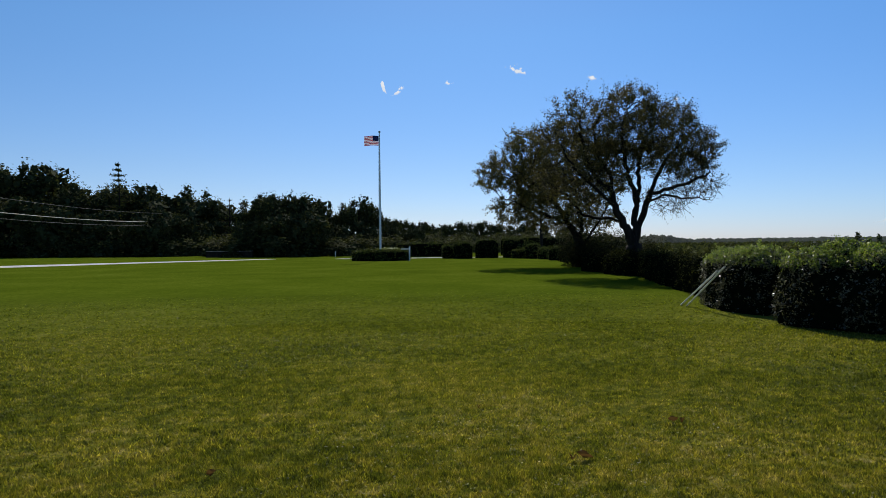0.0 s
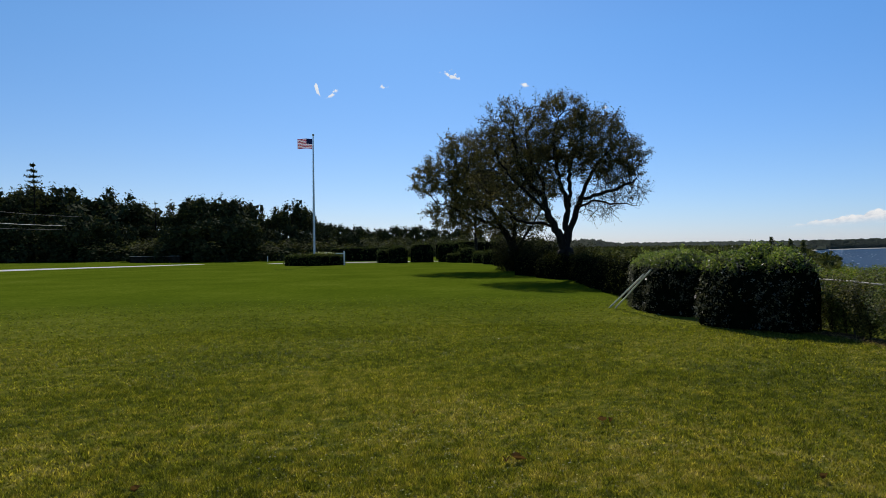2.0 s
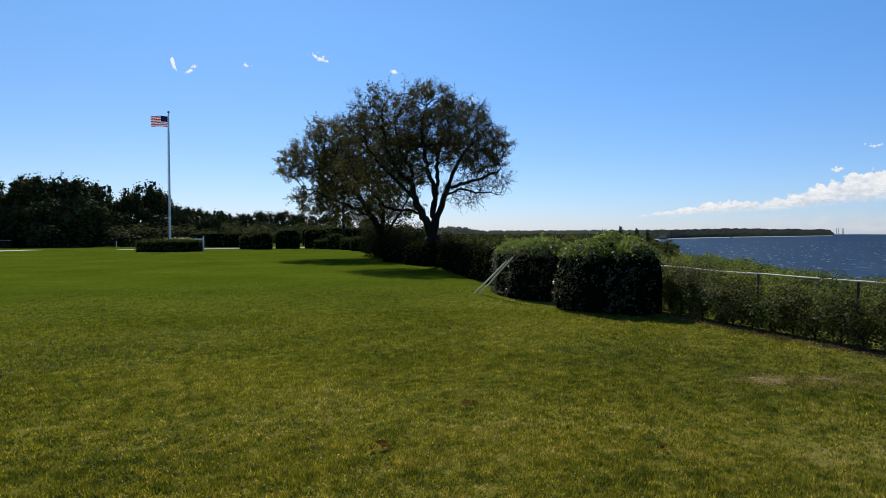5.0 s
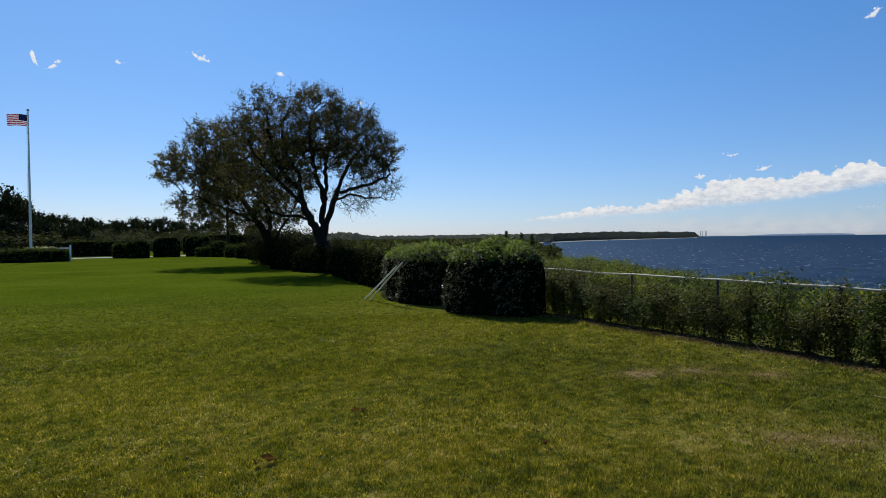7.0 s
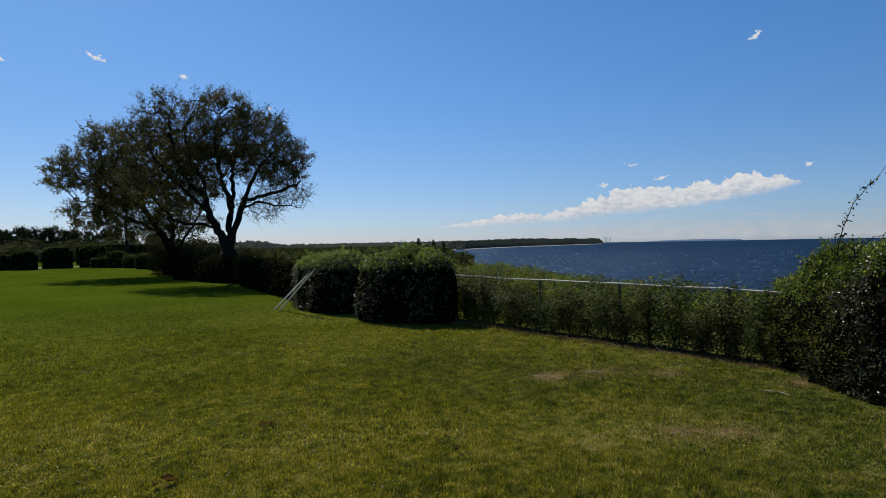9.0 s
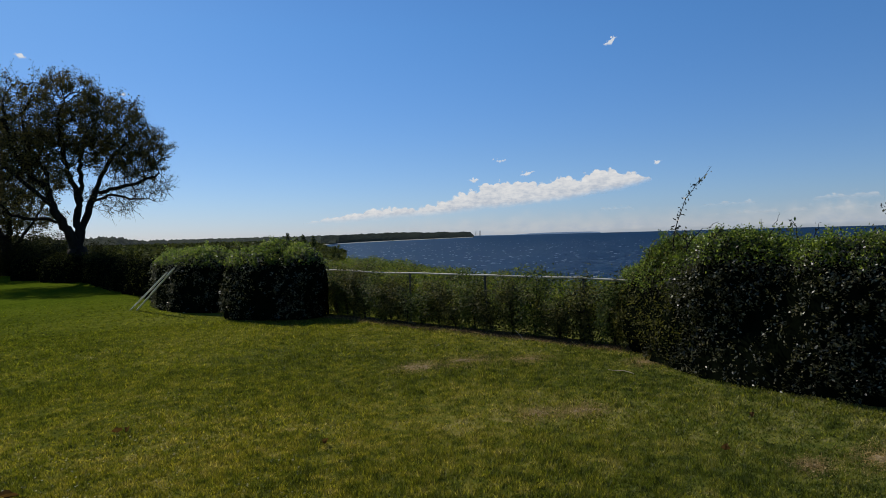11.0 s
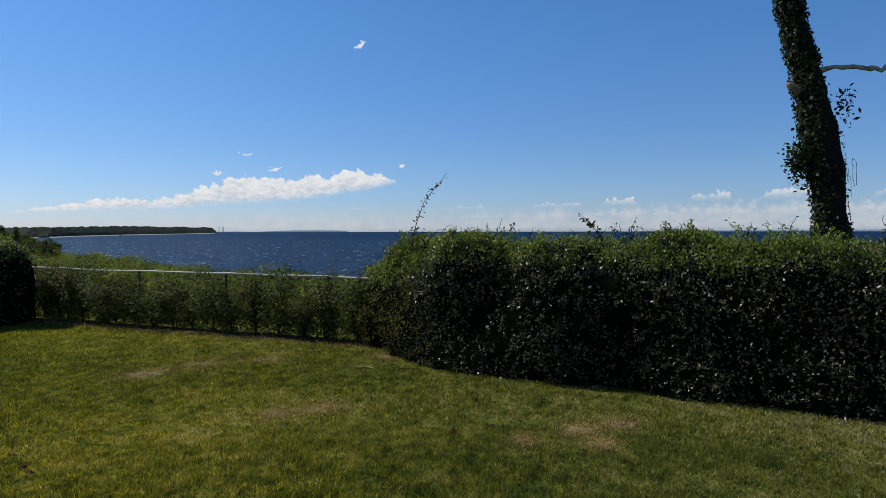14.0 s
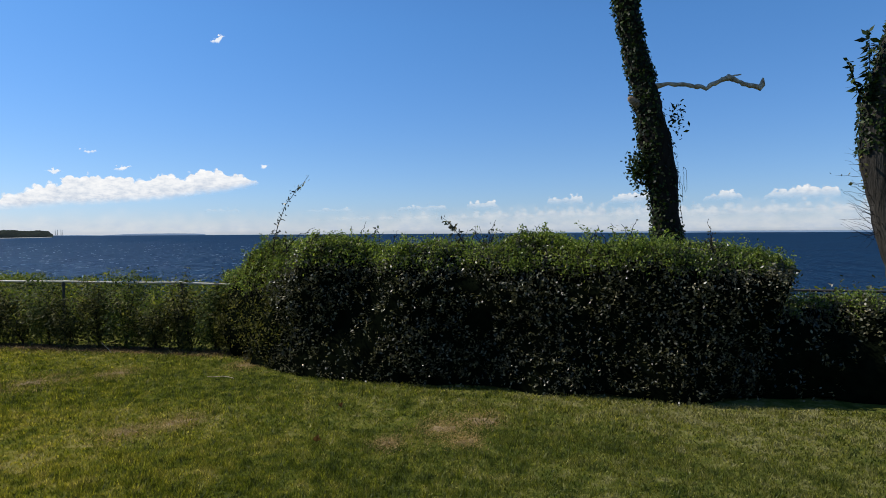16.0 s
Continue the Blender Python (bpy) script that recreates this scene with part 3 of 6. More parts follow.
# each wisp: middle bearing, middle height, half length, half height, how its far end rises
WISPS = ((7.3, 14.65, 1.0, 0.30, -0.35, 1.2), (-4.5, 13.4, 0.35, 0.42, -0.5, 2.6), (-3.2, 13.1, 0.55, 0.25, 0.3, 4.4), (1.2, 13.8, 0.42, 0.20, 0.0, 5.9), (13.6, 13.75, 0.5, 0.22, -0.1, 7.7), (20.4, 11.6, 0.35, 0.16, 0.1, 9.3), (60.8, 15.6, 0.55, 0.40, 0.25, 8.8),
         (51.2, 6.35, 0.65, 0.16, 0.0, 10.4), (64.4, 5.6, 0.36, 0.24, 0.1, 12.0), (48.9, 4.75, 0.5, 0.30, 0.0, 14.1), (53.5, 5.15, 0.7, 0.24, 0.15, 15.7))
for a, e, long, tall, lift, seed in WISPS:
    area = (a - long * 1.6, a + long * 1.6, e - tall - 0.7, e + tall + 0.7)
    rows = ((area[0], e - lift - 0.02, e - lift - 0.25), (a - long, e - lift, e - lift + 0.02), (a, e - tall * 0.8, e + tall * 0.8), (a + long, e + lift, e + lift + 0.02), (area[1], e + lift, e + lift - 0.25))
    cloud("backdrop_cloud_wisp", area, cloud_material("wisp_cloud", seed, area, rows, 1.9, 1.7, (0.18, 0.2), 0.95, 0.92, (0.8, 0.86, 0.95)), "small torn white cloud wisp in the blue sky")


# ---- hedges ----
def hedge_shell(spine, shrink=0.0, lump=0.10, seed=0.0, square=0.42, flare=(0.0, 0.0)):
    """A clipped hedge body swept along a spine of (x, y, half width, height); rounded ends."""
    sp = np.array(spine, float)
    first, last = unit(sp[0, :2] - sp[1, :2]), unit(sp[-1, :2] - sp[-2, :2])
    step = np.concatenate([[0], np.cumsum(np.hypot(*np.diff(sp[:, :2], axis=0).T))])
    count = max(6, int(step[-1] / 0.3))
    mid = np.stack([np.interp(np.linspace(0, step[-1], count), step, c) for c in sp.T], -1)
    rows = []
    for way, row, order in ((first, mid[0], (0.949, 0.92, 0.8, 0.55, 0.28)), (last, mid[-1], (0.28, 0.55, 0.8, 0.92, 0.949))):
        rows.append([np.r_[row[:2] + way * row[2] * q, row[2] * math.sqrt(1 - (q / 0.95) ** 2) ** 0.7, row[3] * (1 - 0.22 * q ** 3)] for q in order])
    sts = np.array([*rows[0], *mid, *rows[1]])
    th = np.linspace(0, np.pi, 19)
    px = np.sign(np.cos(th)) * np.abs(np.cos(th)) ** square
    pz = np.abs(np.sin(th)) ** square
    way = unit(np.gradient(sts[:, :2], axis=0))
    nrm = np.stack([way[:, 1], -way[:, 0]], -1)
    w, h = np.maximum(sts[:, 2] - shrink, 0.02), np.maximum(sts[:, 3] - shrink, 0.05)
    xy = sts[:, None, :2] + nrm[:, None] * (px[None, :] * w[:, None])[..., None]
    v = np.concatenate([xy, (pz[None, :] * h[:, None])[..., None]], -1)
    flat = v.reshape(-1, 3)
    out = flat - np.concatenate([np.repeat(sts[:, :2], 19, 0), np.full((len(flat), 1), 0.4)], 1)
    flat = flat + unit(out) * (lumps(flat, 2.6, seed) * lump + lumps(flat, 7.0, seed + 5) * lump * 0.45)[:, None]
    flat[:, 2] = np.maximum(flat[:, 2], 0)
    # the ends hang outwards towards the top
    out = np.repeat(np.r_[np.array((1.0, 0.95, 0.8, 0.5, 0.2)), np.zeros(count), np.array((0.2, 0.5, 0.8, 0.95, 1.0))], 19)
    half = np.arange(len(flat)) < len(flat) / 2
    ends = np.where(half[:, None], first * flare[0], last * flare[1])
    flat[:, :2] += ends * (out * np.clip(flat[:, 2] / sts[:, 3].max(), 0, 1) ** 1.3)[:, None]
    ns = len(sts)
    a, b = np.meshgrid(np.arange(ns - 1), np.arange(18), indexing="ij")
    f = np.stack([a * 19 + b, a * 19 + b + 1, (a + 1) * 19 + b + 1, (a + 1) * 19 + b], -1).reshape(-1, 4)
    return flat, f


def spread(verts, faces, count, g):
    """Random points on the faces, with normals."""
    p0, p1, p2, p3 = (verts[faces[:, k]] for k in range(4))
    nrm = np.cross(p2 - p0, p3 - p1)
    area = np.linalg.norm(nrm, axis=1)
    pick = g.choice(len(faces), count, p=area / area.sum())
    a, b = g.random((2, count, 1))
    at = (p0[pick] * (1 - a) + p1[pick] * a) * (1 - b) + (p3[pick] * (1 - a) + p2[pick] * a) * b
    return at, unit(nrm[pick])


def hedge(name, spine, count, size, label, mat=M_hedge, lump=0.10, seed=0.0, fluff=0.09, square=0.42, category="hedge", group="", tufts=0, flare=(0.0, 0.0), cover=0.66, crest=0.54):
    """A hedge: a near-black twig body, inner shade put into its colour, and a coat of single leaves."""
    g = np.random.default_rng(int(seed * 10) + 11)
    ob = thing(name, (0, 0, 0), label, category, group)
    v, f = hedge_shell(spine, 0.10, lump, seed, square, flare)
    put("shaded_core", np_mesh("shaded_core", v, f), M_core, ob, smooth=True)
    v, f = hedge_shell(spine, 0.02, lump, seed, square, flare)
    # leaves sit in sprays of nine along short twigs that point outwards and up
    per = 9
    at, nrm = spread(v, f, count // per, g)
    up = at[:, 2] > 0.75 * at[:, 2].max()
    kept = up | (g.random(len(at)) < np.minimum(cover + 0.45 * lumps(at, 2.3, seed) + 0.30 * lumps(at, 6.1, seed + 1.0), 0.2 + at[:, 2] * 4))
    at, nrm = at[kept], nrm[kept]
    way = unit(nrm * 0.8 + np.array([0, 0, 0.45]) + g.normal(0, 0.42, at.shape))
    long = size * (1.6 + 2.4 * g.random(len(at))) * (1 + fluff * 2)
    s = np.tile(np.linspace(-0.25, 1.0, per), len(at))
    way, long, nrm = (np.repeat(q, per, 0) for q in (way, long, nrm))
    at = np.repeat(at, per, 0) + way * (s * long)[:, None] + g.normal(0, size * 0.28, way.shape)
    at[:, 2] = np.maximum(at[:, 2], 0.01)
    face = nrm * 0.5 + way * 0.2 + np.array([0, 0, 0.45]) + g.normal(0, 0.3, way.shape)
    sets, young = [leaves(at, face, size, 0.52, g)], []
    # tufts near the crest wear the lighter leaf that paints the top as lit
    top, out = spread(v, f, max(tufts * 8, 1), g)
    high = top[:, 2] / top[:, 2].max() > crest + (0.92 - crest) * g.random(len(top)) ** 1.5
    top, out = top[high][:tufts], out[high][:tufts]
    stalks = []
    for q, away in zip(top, out):
        tall = (g.exponential(0.080) + 0.05) * (0.6 + 1.3 * max(0.0, float(lumps(q[None], 2.4, seed + 3.0)[0]) + 0.25)) * (1.0 + 0.7 * max(0.0, away[2]))
        k = int(6 + tall * 100)
        s = g.random(k)[:, None]
        lean = np.array([*g.normal(0, 0.3, 2), 0.75]) + 0.45 * away
        wide = 0.025 * (1.3 - s) + 0.006
        young.append(leaves(q + lean * (s * tall - 0.03) + g.normal(0, 1, (k, 3)) * wide, g.normal(0, 1, (k, 3)) + (0, 0, 0.5), size * 0.85, 0.5, g))
        stalks.append((np.array([q - (0, 0, 0.1), q + lean * tall * 0.9]), np.array([0.004, 0.0015])))
    if stalks:
        tagged(put("stalkwork", np_mesh("stalkwork", *tubes(stalks, 3)), M_bark, ob), kind="stuff")
        tagged(put("sunlit_young_foliage", np_mesh("sunlit_young_foliage", *join(*young)), M_sunlit_young, ob), kind="stuff")
    tagged(put("foliage", np_mesh("foliage", *join(*sets)), mat, ob), kind="stuff")
    return ob


def shoot(parent, base, bend, tall, size, mat, count, seed):
    """A long young shoot that rises out of a hedge and bends over."""
    g = np.random.default_rng(seed)
    s = np.linspace(0, 1, 12)[:, None]
    pts = np.array(base) + np.array([0, 0, tall]) * s + np.array(bend) * s ** 2.2 + g.normal(0, 0.008, (12, 3))
    put("shoot", np_mesh("shoot", *tubes([(pts, np.linspace(0.007, 0.002, 12))], 5)), M_bark, parent)
    t = g.random(count) * 11
    k = np.minimum(t.astype(int), 10)
    at = pts[k] + (pts[k + 1] - pts[k]) * (t - k)[:, None] + g.normal(0, 0.02, (count, 3))
    tagged(put("shoot_leaves", np_mesh("shoot_leaves", *leaves(at, g.normal(0, 1, (count, 3)), size, 0.5, g)), mat, parent), kind="stuff")


hedge_a = hedge("clipped_hedge", ((8.4, 18.0, 0.92, 1.36), (7.8, 16.6, 0.98, 1.38), (7.62, 15.5, 0.95, 1.42), (7.66, 14.95, 0.84, 1.36)), 30000, 0.05,
                "dark green clipped hedge with a sunlit top beside leaning poles", seed=1.0, lump=0.12, tufts=1500, square=0.58, cover=0.52, crest=0.72)
hedge_b = hedge("clipped_hedge", ((7.50, 12.66, 0.80, 1.50), (7.66, 12.3, 0.92, 1.58), (7.86, 11.98, 0.84, 1.48)), 18000, 0.054,
                "round dark green clipped bush with a glossy sunlit top", seed=2.3, lump=0.10, tufts=800, square=0.76, cover=0.48, crest=0.68)
hedge_c = hedge("clipped_hedge", ((8.25, 3.15, 0.78, 1.46), (7.9, 2.55, 0.88, 1.50), (7.78, 1.7, 0.90, 1.46), (7.72, 0.5, 0.90, 1.48), (7.52, -0.6, 0.90, 1.50), (7.42, -1.35, 0.88, 1.46)), 92000, 0.037,
                "long glossy dark hedge with ragged sunlit top shoots", seed=3.7, lump=0.16, tufts=3900, square=0.58, flare=(0.0, 0.42), cover=0.64, crest=0.75)
hedge_e = hedge("hedge_shrub", ((8.4, 3.92, 0.42, 1.36), (8.15, 3.6, 0.55, 1.46), (7.95, 3.1, 0.62, 1.48)), 18000, 0.040, "loose leafy green shrub bulging from the hedge's end", seed=5.5, lump=0.17, tufts=900, fluff=0.2, square=0.7, flare=(1.25, 0.0), mat=M_vine)
hedge_d = hedge("clipped_hedge", ((7.5, -3.45, 0.70, 0.95), (7.48, -3.9, 0.80, 1.0), (7.45, -4.6, 0.85, 1.02), (7.5, -6.5, 0.85, 1.0)), 26000, 0.042, "low dark green hedge in front of the rail", seed=4.9, tufts=420, lump=0.17, square=0.72, crest=0.6)
# added, nearly leafless body that stands for the black shade of this gap
gap_filler = hedge("hedge_shrub", ((7.5, -2.2, 0.66, 0.98), (7.46, -3.1, 0.66, 0.90)), 9000, 0.042, "dark filler body added for the deep shade between two hedges", seed=6.3, tufts=160, lump=0.14, square=0.6, fluff=0.2, cover=0.2, crest=0.8)
for base, bend, tall, size, count, seed in (((7.62, 3.34, 1.4), (-0.1, -0.50, 0), 0.95, 0.045, 95, 1), ((7.6, 3.15, 1.42), (0.0, -0.35, 0), 0.3, 0.035, 14, 2), ((7.5, 0.95, 1.4), (0, 0.26, 0), 0.42, 0.055, 75, 3),
                                            ((7.5, 0.75, 1.4), (0, -0.25, 0), 0.25, 0.05, 26, 4), ((7.7, 2.1, 1.42), (0, -0.05, 0), 0.28, 0.045, 22, 5), ((7.55, 0.3, 1.42), (0, -0.12, 0), 0.22, 0.045, 18, 6),
                                            ((7.7, 3.2, 1.4), (0, 0.2, 0), 0.25, 0.045, 24, 7), ((7.7, -0.9, 1.45), (0, 0.1, 0), 0.28, 0.045, 24, 8)):
    shoot(hedge_c, base, bend, tall, size, M_hedge, count, seed)
g = np.random.default_rng(29)
for k in range(40):
    sy = g.uniform(-1.9, 3.3)
    shoot(hedge_c, (np.interp(sy, [-1.5, 0.5, 2.5, 3.3], [7.2, 7.6, 7.8, 8.0]) + g.uniform(-0.45, 0.4), sy, 1.38), tuple(g.normal(0, 0.06, 2)) + (0.0,), g.uniform(0.16, 0.42), 0.042, M_sunlit_young if k % 3 else M_hedge, int(g.integers(12, 30)), 50 + k)
for k, (bx, by) in enumerate(((7.6, 16.6), (7.5, 15.6), (7.7, 15.0), (7.6, 14.6), (7.9, 12.2), (7.8, 12.9))):
    shoot(hedge_a if k < 4 else hedge_b, (bx, by, 1.42), (0.05, -0.06, 0), 0.3, 0.03, M_hedge, 10, 20 + k)

# clipped bushes farther along the lawn
ROW = (
    ((1.3, 74.5, 0.65, 1.55), (1.75, 74.5, 0.65, 1.55), "small round clipped bush on the far lawn edge"),
    ((2.75, 72.9, 0.85, 1.86), (3.25, 72.9, 0.85, 1.86), "rounded clipped bush on the far lawn edge"),
    ((5.45, 75.6, 0.95, 2.1), (6.3, 75.6, 0.95, 2.15), "wide clipped hedge block on the far lawn edge"),
    ((8.75, 75.8, 1.0, 2.25), (9.6, 75.8, 1.0, 2.25), "tall clipped hedge block on the far lawn edge"),
    ((8.85, 71.6, 0.55, 0.98), (9.6, 71.6, 0.55, 0.98), "low square clipped bush on the far lawn edge"),
    ((10.3, 70.4, 0.7, 1.6), (10.7, 70.2, 0.7, 1.6), "loose drooping shrub on the far lawn edge"),
    ((11.0, 67.0, 0.55, 1.2), (11.3, 66.8, 0.55, 1.2), "square clipped bush in the row under the trees"),
    ((11.5, 62.6, 0.7, 1.3), (12.0, 62.4, 0.7, 1.3), "wide clipped bush in the row under the trees"),
    ((11.6, 57.0, 0.8, 1.35), (12.2, 56.2, 0.8, 1.35), "dark clipped bush in the row under the trees"),
    ((11.2, 50.0, 0.9, 1.35), (11.6, 48.6, 0.9, 1.4), "dark clipped bush in the row under the trees"),
    ((10.6, 44.0, 0.9, 1.3), (11.0, 42.6, 0.9, 1.3), "dark clipped bush in the row under the trees"),
    ((9.3, 37.6, 0.95, 1.18), (10.3, 35.4, 0.95, 1.2), "dark clipped hedge round the old tree's foot"),
    ((9.6, 34.0, 0.85, 1.2), (9.9, 32.6, 0.9, 1.2), "dark clipped hedge round the old tree's foot"),
)
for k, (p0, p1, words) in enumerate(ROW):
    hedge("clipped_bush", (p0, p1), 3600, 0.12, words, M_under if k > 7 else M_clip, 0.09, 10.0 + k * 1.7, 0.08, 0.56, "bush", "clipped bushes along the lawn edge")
hedge("boundary_hedge", ((-4.5, 86, 0.8, 1.75), (3.5, 86.5, 0.8, 1.8)), 3500, 0.16, "long low clipped hedge behind the lawn", M_clip, 0.06, 41.0, 0.06)
hedge("boundary_hedge", ((10.0, 92, 0.9, 2.5), (17, 90, 0.9, 2.5)), 3500, 0.16, "long clipped hedge behind the bushes", M_clip, 0.06, 43.0, 0.06)
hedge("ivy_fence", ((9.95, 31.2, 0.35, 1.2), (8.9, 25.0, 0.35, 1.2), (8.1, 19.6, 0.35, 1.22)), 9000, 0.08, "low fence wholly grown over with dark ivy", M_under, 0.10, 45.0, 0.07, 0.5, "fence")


# ---- fence along the bluff ----
FENCE = [(9.05, 14.85), (8.95, 12.92), (8.75, 10.98), (8.62, 9.05), (8.58, 7.13), (8.58, 5.2), (8.6, 3.27), (8.58, 1.35), (8.5, -0.6), (8.4, -2.5), (8.3, -4.45), (8.2, -6.4)]
fence = thing("chain_link_fence", (0, 0, 0), "low galvanised chain-link fence overgrown with shrubs", "fence")
for k, (fx, fy) in enumerate(FENCE):
    bm = bmesh.new()
    bmesh.ops.create_cone(bm, cap_ends=True, segments=10, radius1=0.019, radius2=0.019, depth=1.12, matrix=Matrix.Translation((fx, fy, 0.36)))
    bmesh.ops.create_cone(bm, cap_ends=True, segments=10, radius1=0.027, radius2=0.022, depth=0.05, matrix=Matrix.Translation((fx, fy, 0.925)))
    part("post", bm, M_wire, fence, smooth=False)
for k, ((ax, ay), (bx, by)) in enumerate(zip(FENCE[:-1], FENCE[1:])):
    s = np.linspace(0, 1, 7)
    sag = -0.005 * np.sin(np.pi * s) * (1 + k % 3)
    pts = np.stack([ax + (bx - ax) * s, ay + (by - ay) * s, 0.955 + sag + 0.004 * math.sin(k * 2.1)], -1)
    put("top_rail", np_mesh("top_rail", *tubes([(pts, np.full(7, 0.016))], 8)), M_galv if k < 8 else M_wire, fence, smooth=True)
    long = math.hypot(bx - ax, by - ay)
    lines = []
    for q in np.arange(-0.92, long, 0.075):
        for up in (1, -1):
            z0, z1 = (0.03, 0.93) if up > 0 else (0.93, 0.03)
            u0, u1 = max(q, 0), min(q + 0.9, long)
            if u1 - u0 < 0.05:
                continue
            pq = [np.array([ax + (bx - ax) * u / long, ay + (by - ay) * u / long, z0 + (z1 - z0) * (u - q) / 0.9]) for u in (u0, u1)]
            lines.append((pq, (0.0019, 0.0019)))
    put("wire_mesh", np_mesh("wire_mesh", *tubes(lines, 3)), M_wire, fence)


def shrub(name, at, wide, tall, count, size, mat, label, seed, group="", stems=7, category="shrub", hub=14):
    """A loose shrub: thin stems from one foot and a ragged cloud of leaves on many small twigs."""
    g = np.random.default_rng(seed)
    ob = thing(name, at, label, category, group)
    lines, ends = [], []
    for k in range(stems):
        a, out = g.uniform(0, 2 * np.pi), g.uniform(0.2, 1.0)
        tip = np.array([math.cos(a) * wide * out * 0.8, math.sin(a) * wide * out * 0.8, tall * g.uniform(0.6, 1.0)])
        s = np.linspace(0, 1, 6)[:, None]
        pts = tip * np.concatenate([s ** 1.3, s ** 1.3, s ** 0.8], 1) + g.normal(0, 0.02 * wide, (6, 3)) * s
        lines.append((pts, np.linspace(0.007, 0.002, 6) * max(1, tall)))
        ends.append(pts)
    tagged(put("stemwork", np_mesh("stemwork", *tubes(lines, 5)), M_bark, ob), kind="stuff")
    pts = np.concatenate([e[1:] for e in ends])
    m = max(8, count // hub)
    ball = lambda k: unit(g.normal(0, 1, (k, 3))) * (g.random((k, 1)) ** (1 / 3))
    hubs = pts[g.integers(0, len(pts), m)] + ball(m) * np.array([wide, wide, tall * 0.5]) * 0.5
    hubs[:, 2] = np.clip(np.abs(hubs[:, 2]), 0.03, tall)
    at_l = hubs[g.integers(0, m, count)] + ball(count) * np.array([wide, wide, tall * 0.6]) * 0.26
    at_l[:, 2] = np.maximum(at_l[:, 2], 0.01)
    tagged(put("foliage", np_mesh("foliage", *leaves(at_l, unit(at_l - np.array([0, 0, tall * 0.3])) + (0, 0, 0.4), size, 0.5, g)), mat, ob), kind="stuff")
    return ob


# shrubs grown through the fence, one after another
g = np.random.default_rng(5)
y, k = 11.55, 0
while y > 3.5:
    wide, tall = g.uniform(0.42, 0.66), g.uniform(0.66, 1.08)
    fx = np.interp(y, [3.27, 9.05, 10.98, 12.92], [8.6, 8.62, 8.75, 8.95])
    shrub("fence_shrub", (fx - g.uniform(-0.02, 0.16), y, 0), wide, tall, 2800, 0.05, M_brier if k % 3 == 1 else M_vine, "loose grey-green shrub growing through the fence", 300 + k, "shrubs along the fence", 9, "shrub", 45)
    y -= g.uniform(0.36, 0.52)
    k += 1
for k, (sx, sy, w, t) in enumerate(((8.55, 5.25, 0.2, 1.08), (8.55, 4.62, 0.2, 1.06), (8.55, -2.45, 0.35, 0.9), (8.4, -2.75, 0.3, 0.8), (8.75, 11.6, 0.4, 1.1), (8.2, -3.5, 0.5, 1.05))):
    shrub("fence_shrub", (sx, sy, 0), w, t, 1300, 0.05, M_vine, "loose grey-green shrub growing through the fence", 340 + k, "shrubs along the fence", 9)

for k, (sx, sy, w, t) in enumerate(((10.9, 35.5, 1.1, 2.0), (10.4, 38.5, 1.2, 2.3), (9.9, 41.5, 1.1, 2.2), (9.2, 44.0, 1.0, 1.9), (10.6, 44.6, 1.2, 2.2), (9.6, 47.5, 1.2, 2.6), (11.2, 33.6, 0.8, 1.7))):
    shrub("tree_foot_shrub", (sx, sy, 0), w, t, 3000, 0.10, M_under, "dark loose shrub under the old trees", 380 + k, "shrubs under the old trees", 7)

# scrub on the bluff between fence and edge
g = np.random.default_rng(17)
count = 150000
sx, sy = g.uniform(8.9, 30, count), g.uniform(-10, 46, count)
s = shore(sx, sy)
keep = (s > -1.6) & (s < 16) & (sx > np.interp(sy, [-10, 3, 11, 20, 46], [8.5, 8.8, 9.1, 9.4, 12.5]))
sx, sy, s = sx[keep], sy[keep], s[keep]
base = ground_z(sx, sy)
tall = 0.46 + 0.24 * lumps(np.stack([sx, sy, 0 * sx], -1), 0.9) + 0.2 * lumps(np.stack([sx, sy, 0 * sx], -1), 2.7, 3.0)
at = np.stack([sx, sy, base + np.abs(tall) * g.random(len(sx)) ** 0.5 + 0.12], -1)
v, f = leaves(at, np.tile([0, 0, 1.0], (len(at), 1)) + g.normal(0, 0.3, (len(at), 3)), 0.105, 0.55, g)
tagged(put("bluff_scrub", np_mesh("bluff_scrub", v, f), M_bluff), "low tangled green scrub along the bluff top", "scrub", kind="stuff")
at2 = np.stack([sx, sy, base], -1)[::9] + g.normal(0, 0.2, (len(sx[::9]), 3)) * (1, 1, 0)
h = g.uniform(0.35, 0.75, len(at2))[:, None]
lean = g.normal(0, 0.16, (len(at2), 3)) * (1, 1, 0) + (0, 0, 1)
w = unit(g.normal(0, 1, (len(at2), 3)) * (1, 1, 0)) * 0.012
blades = np.stack([at2 - w, at2 + w, at2 + lean * h], 1).reshape(-1, 3)
tagged(put("bluff_grass", np_mesh("bluff_grass", blades, np.arange(len(blades)).reshape(-1, 3)), M_bluff), "tall rough grass among the bluff scrub", "grass", kind="stuff")
g = np.random.default_rng(23)
n0 = 42000
aa, rr = np.radians(g.uniform(13.5, 37.5, n0)), 38 * np.exp(g.uniform(0, 1, n0) * math.log(11))
sx, sy = rr * np.sin(aa), rr * np.cos(aa)
q = np.stack([sx, sy, 0 * sx], -1)
hill = np.clip(0.75 + 0.5 * lumps(q, 0.22) + 0.4 * lumps(q, 0.6, 2.0), 0.15, 1.7)
keep = (shore(sx, sy) > 0) & (sx > np.interp(sy, [30, 50, 90, 500], [12.5, 15, 24, 130]))
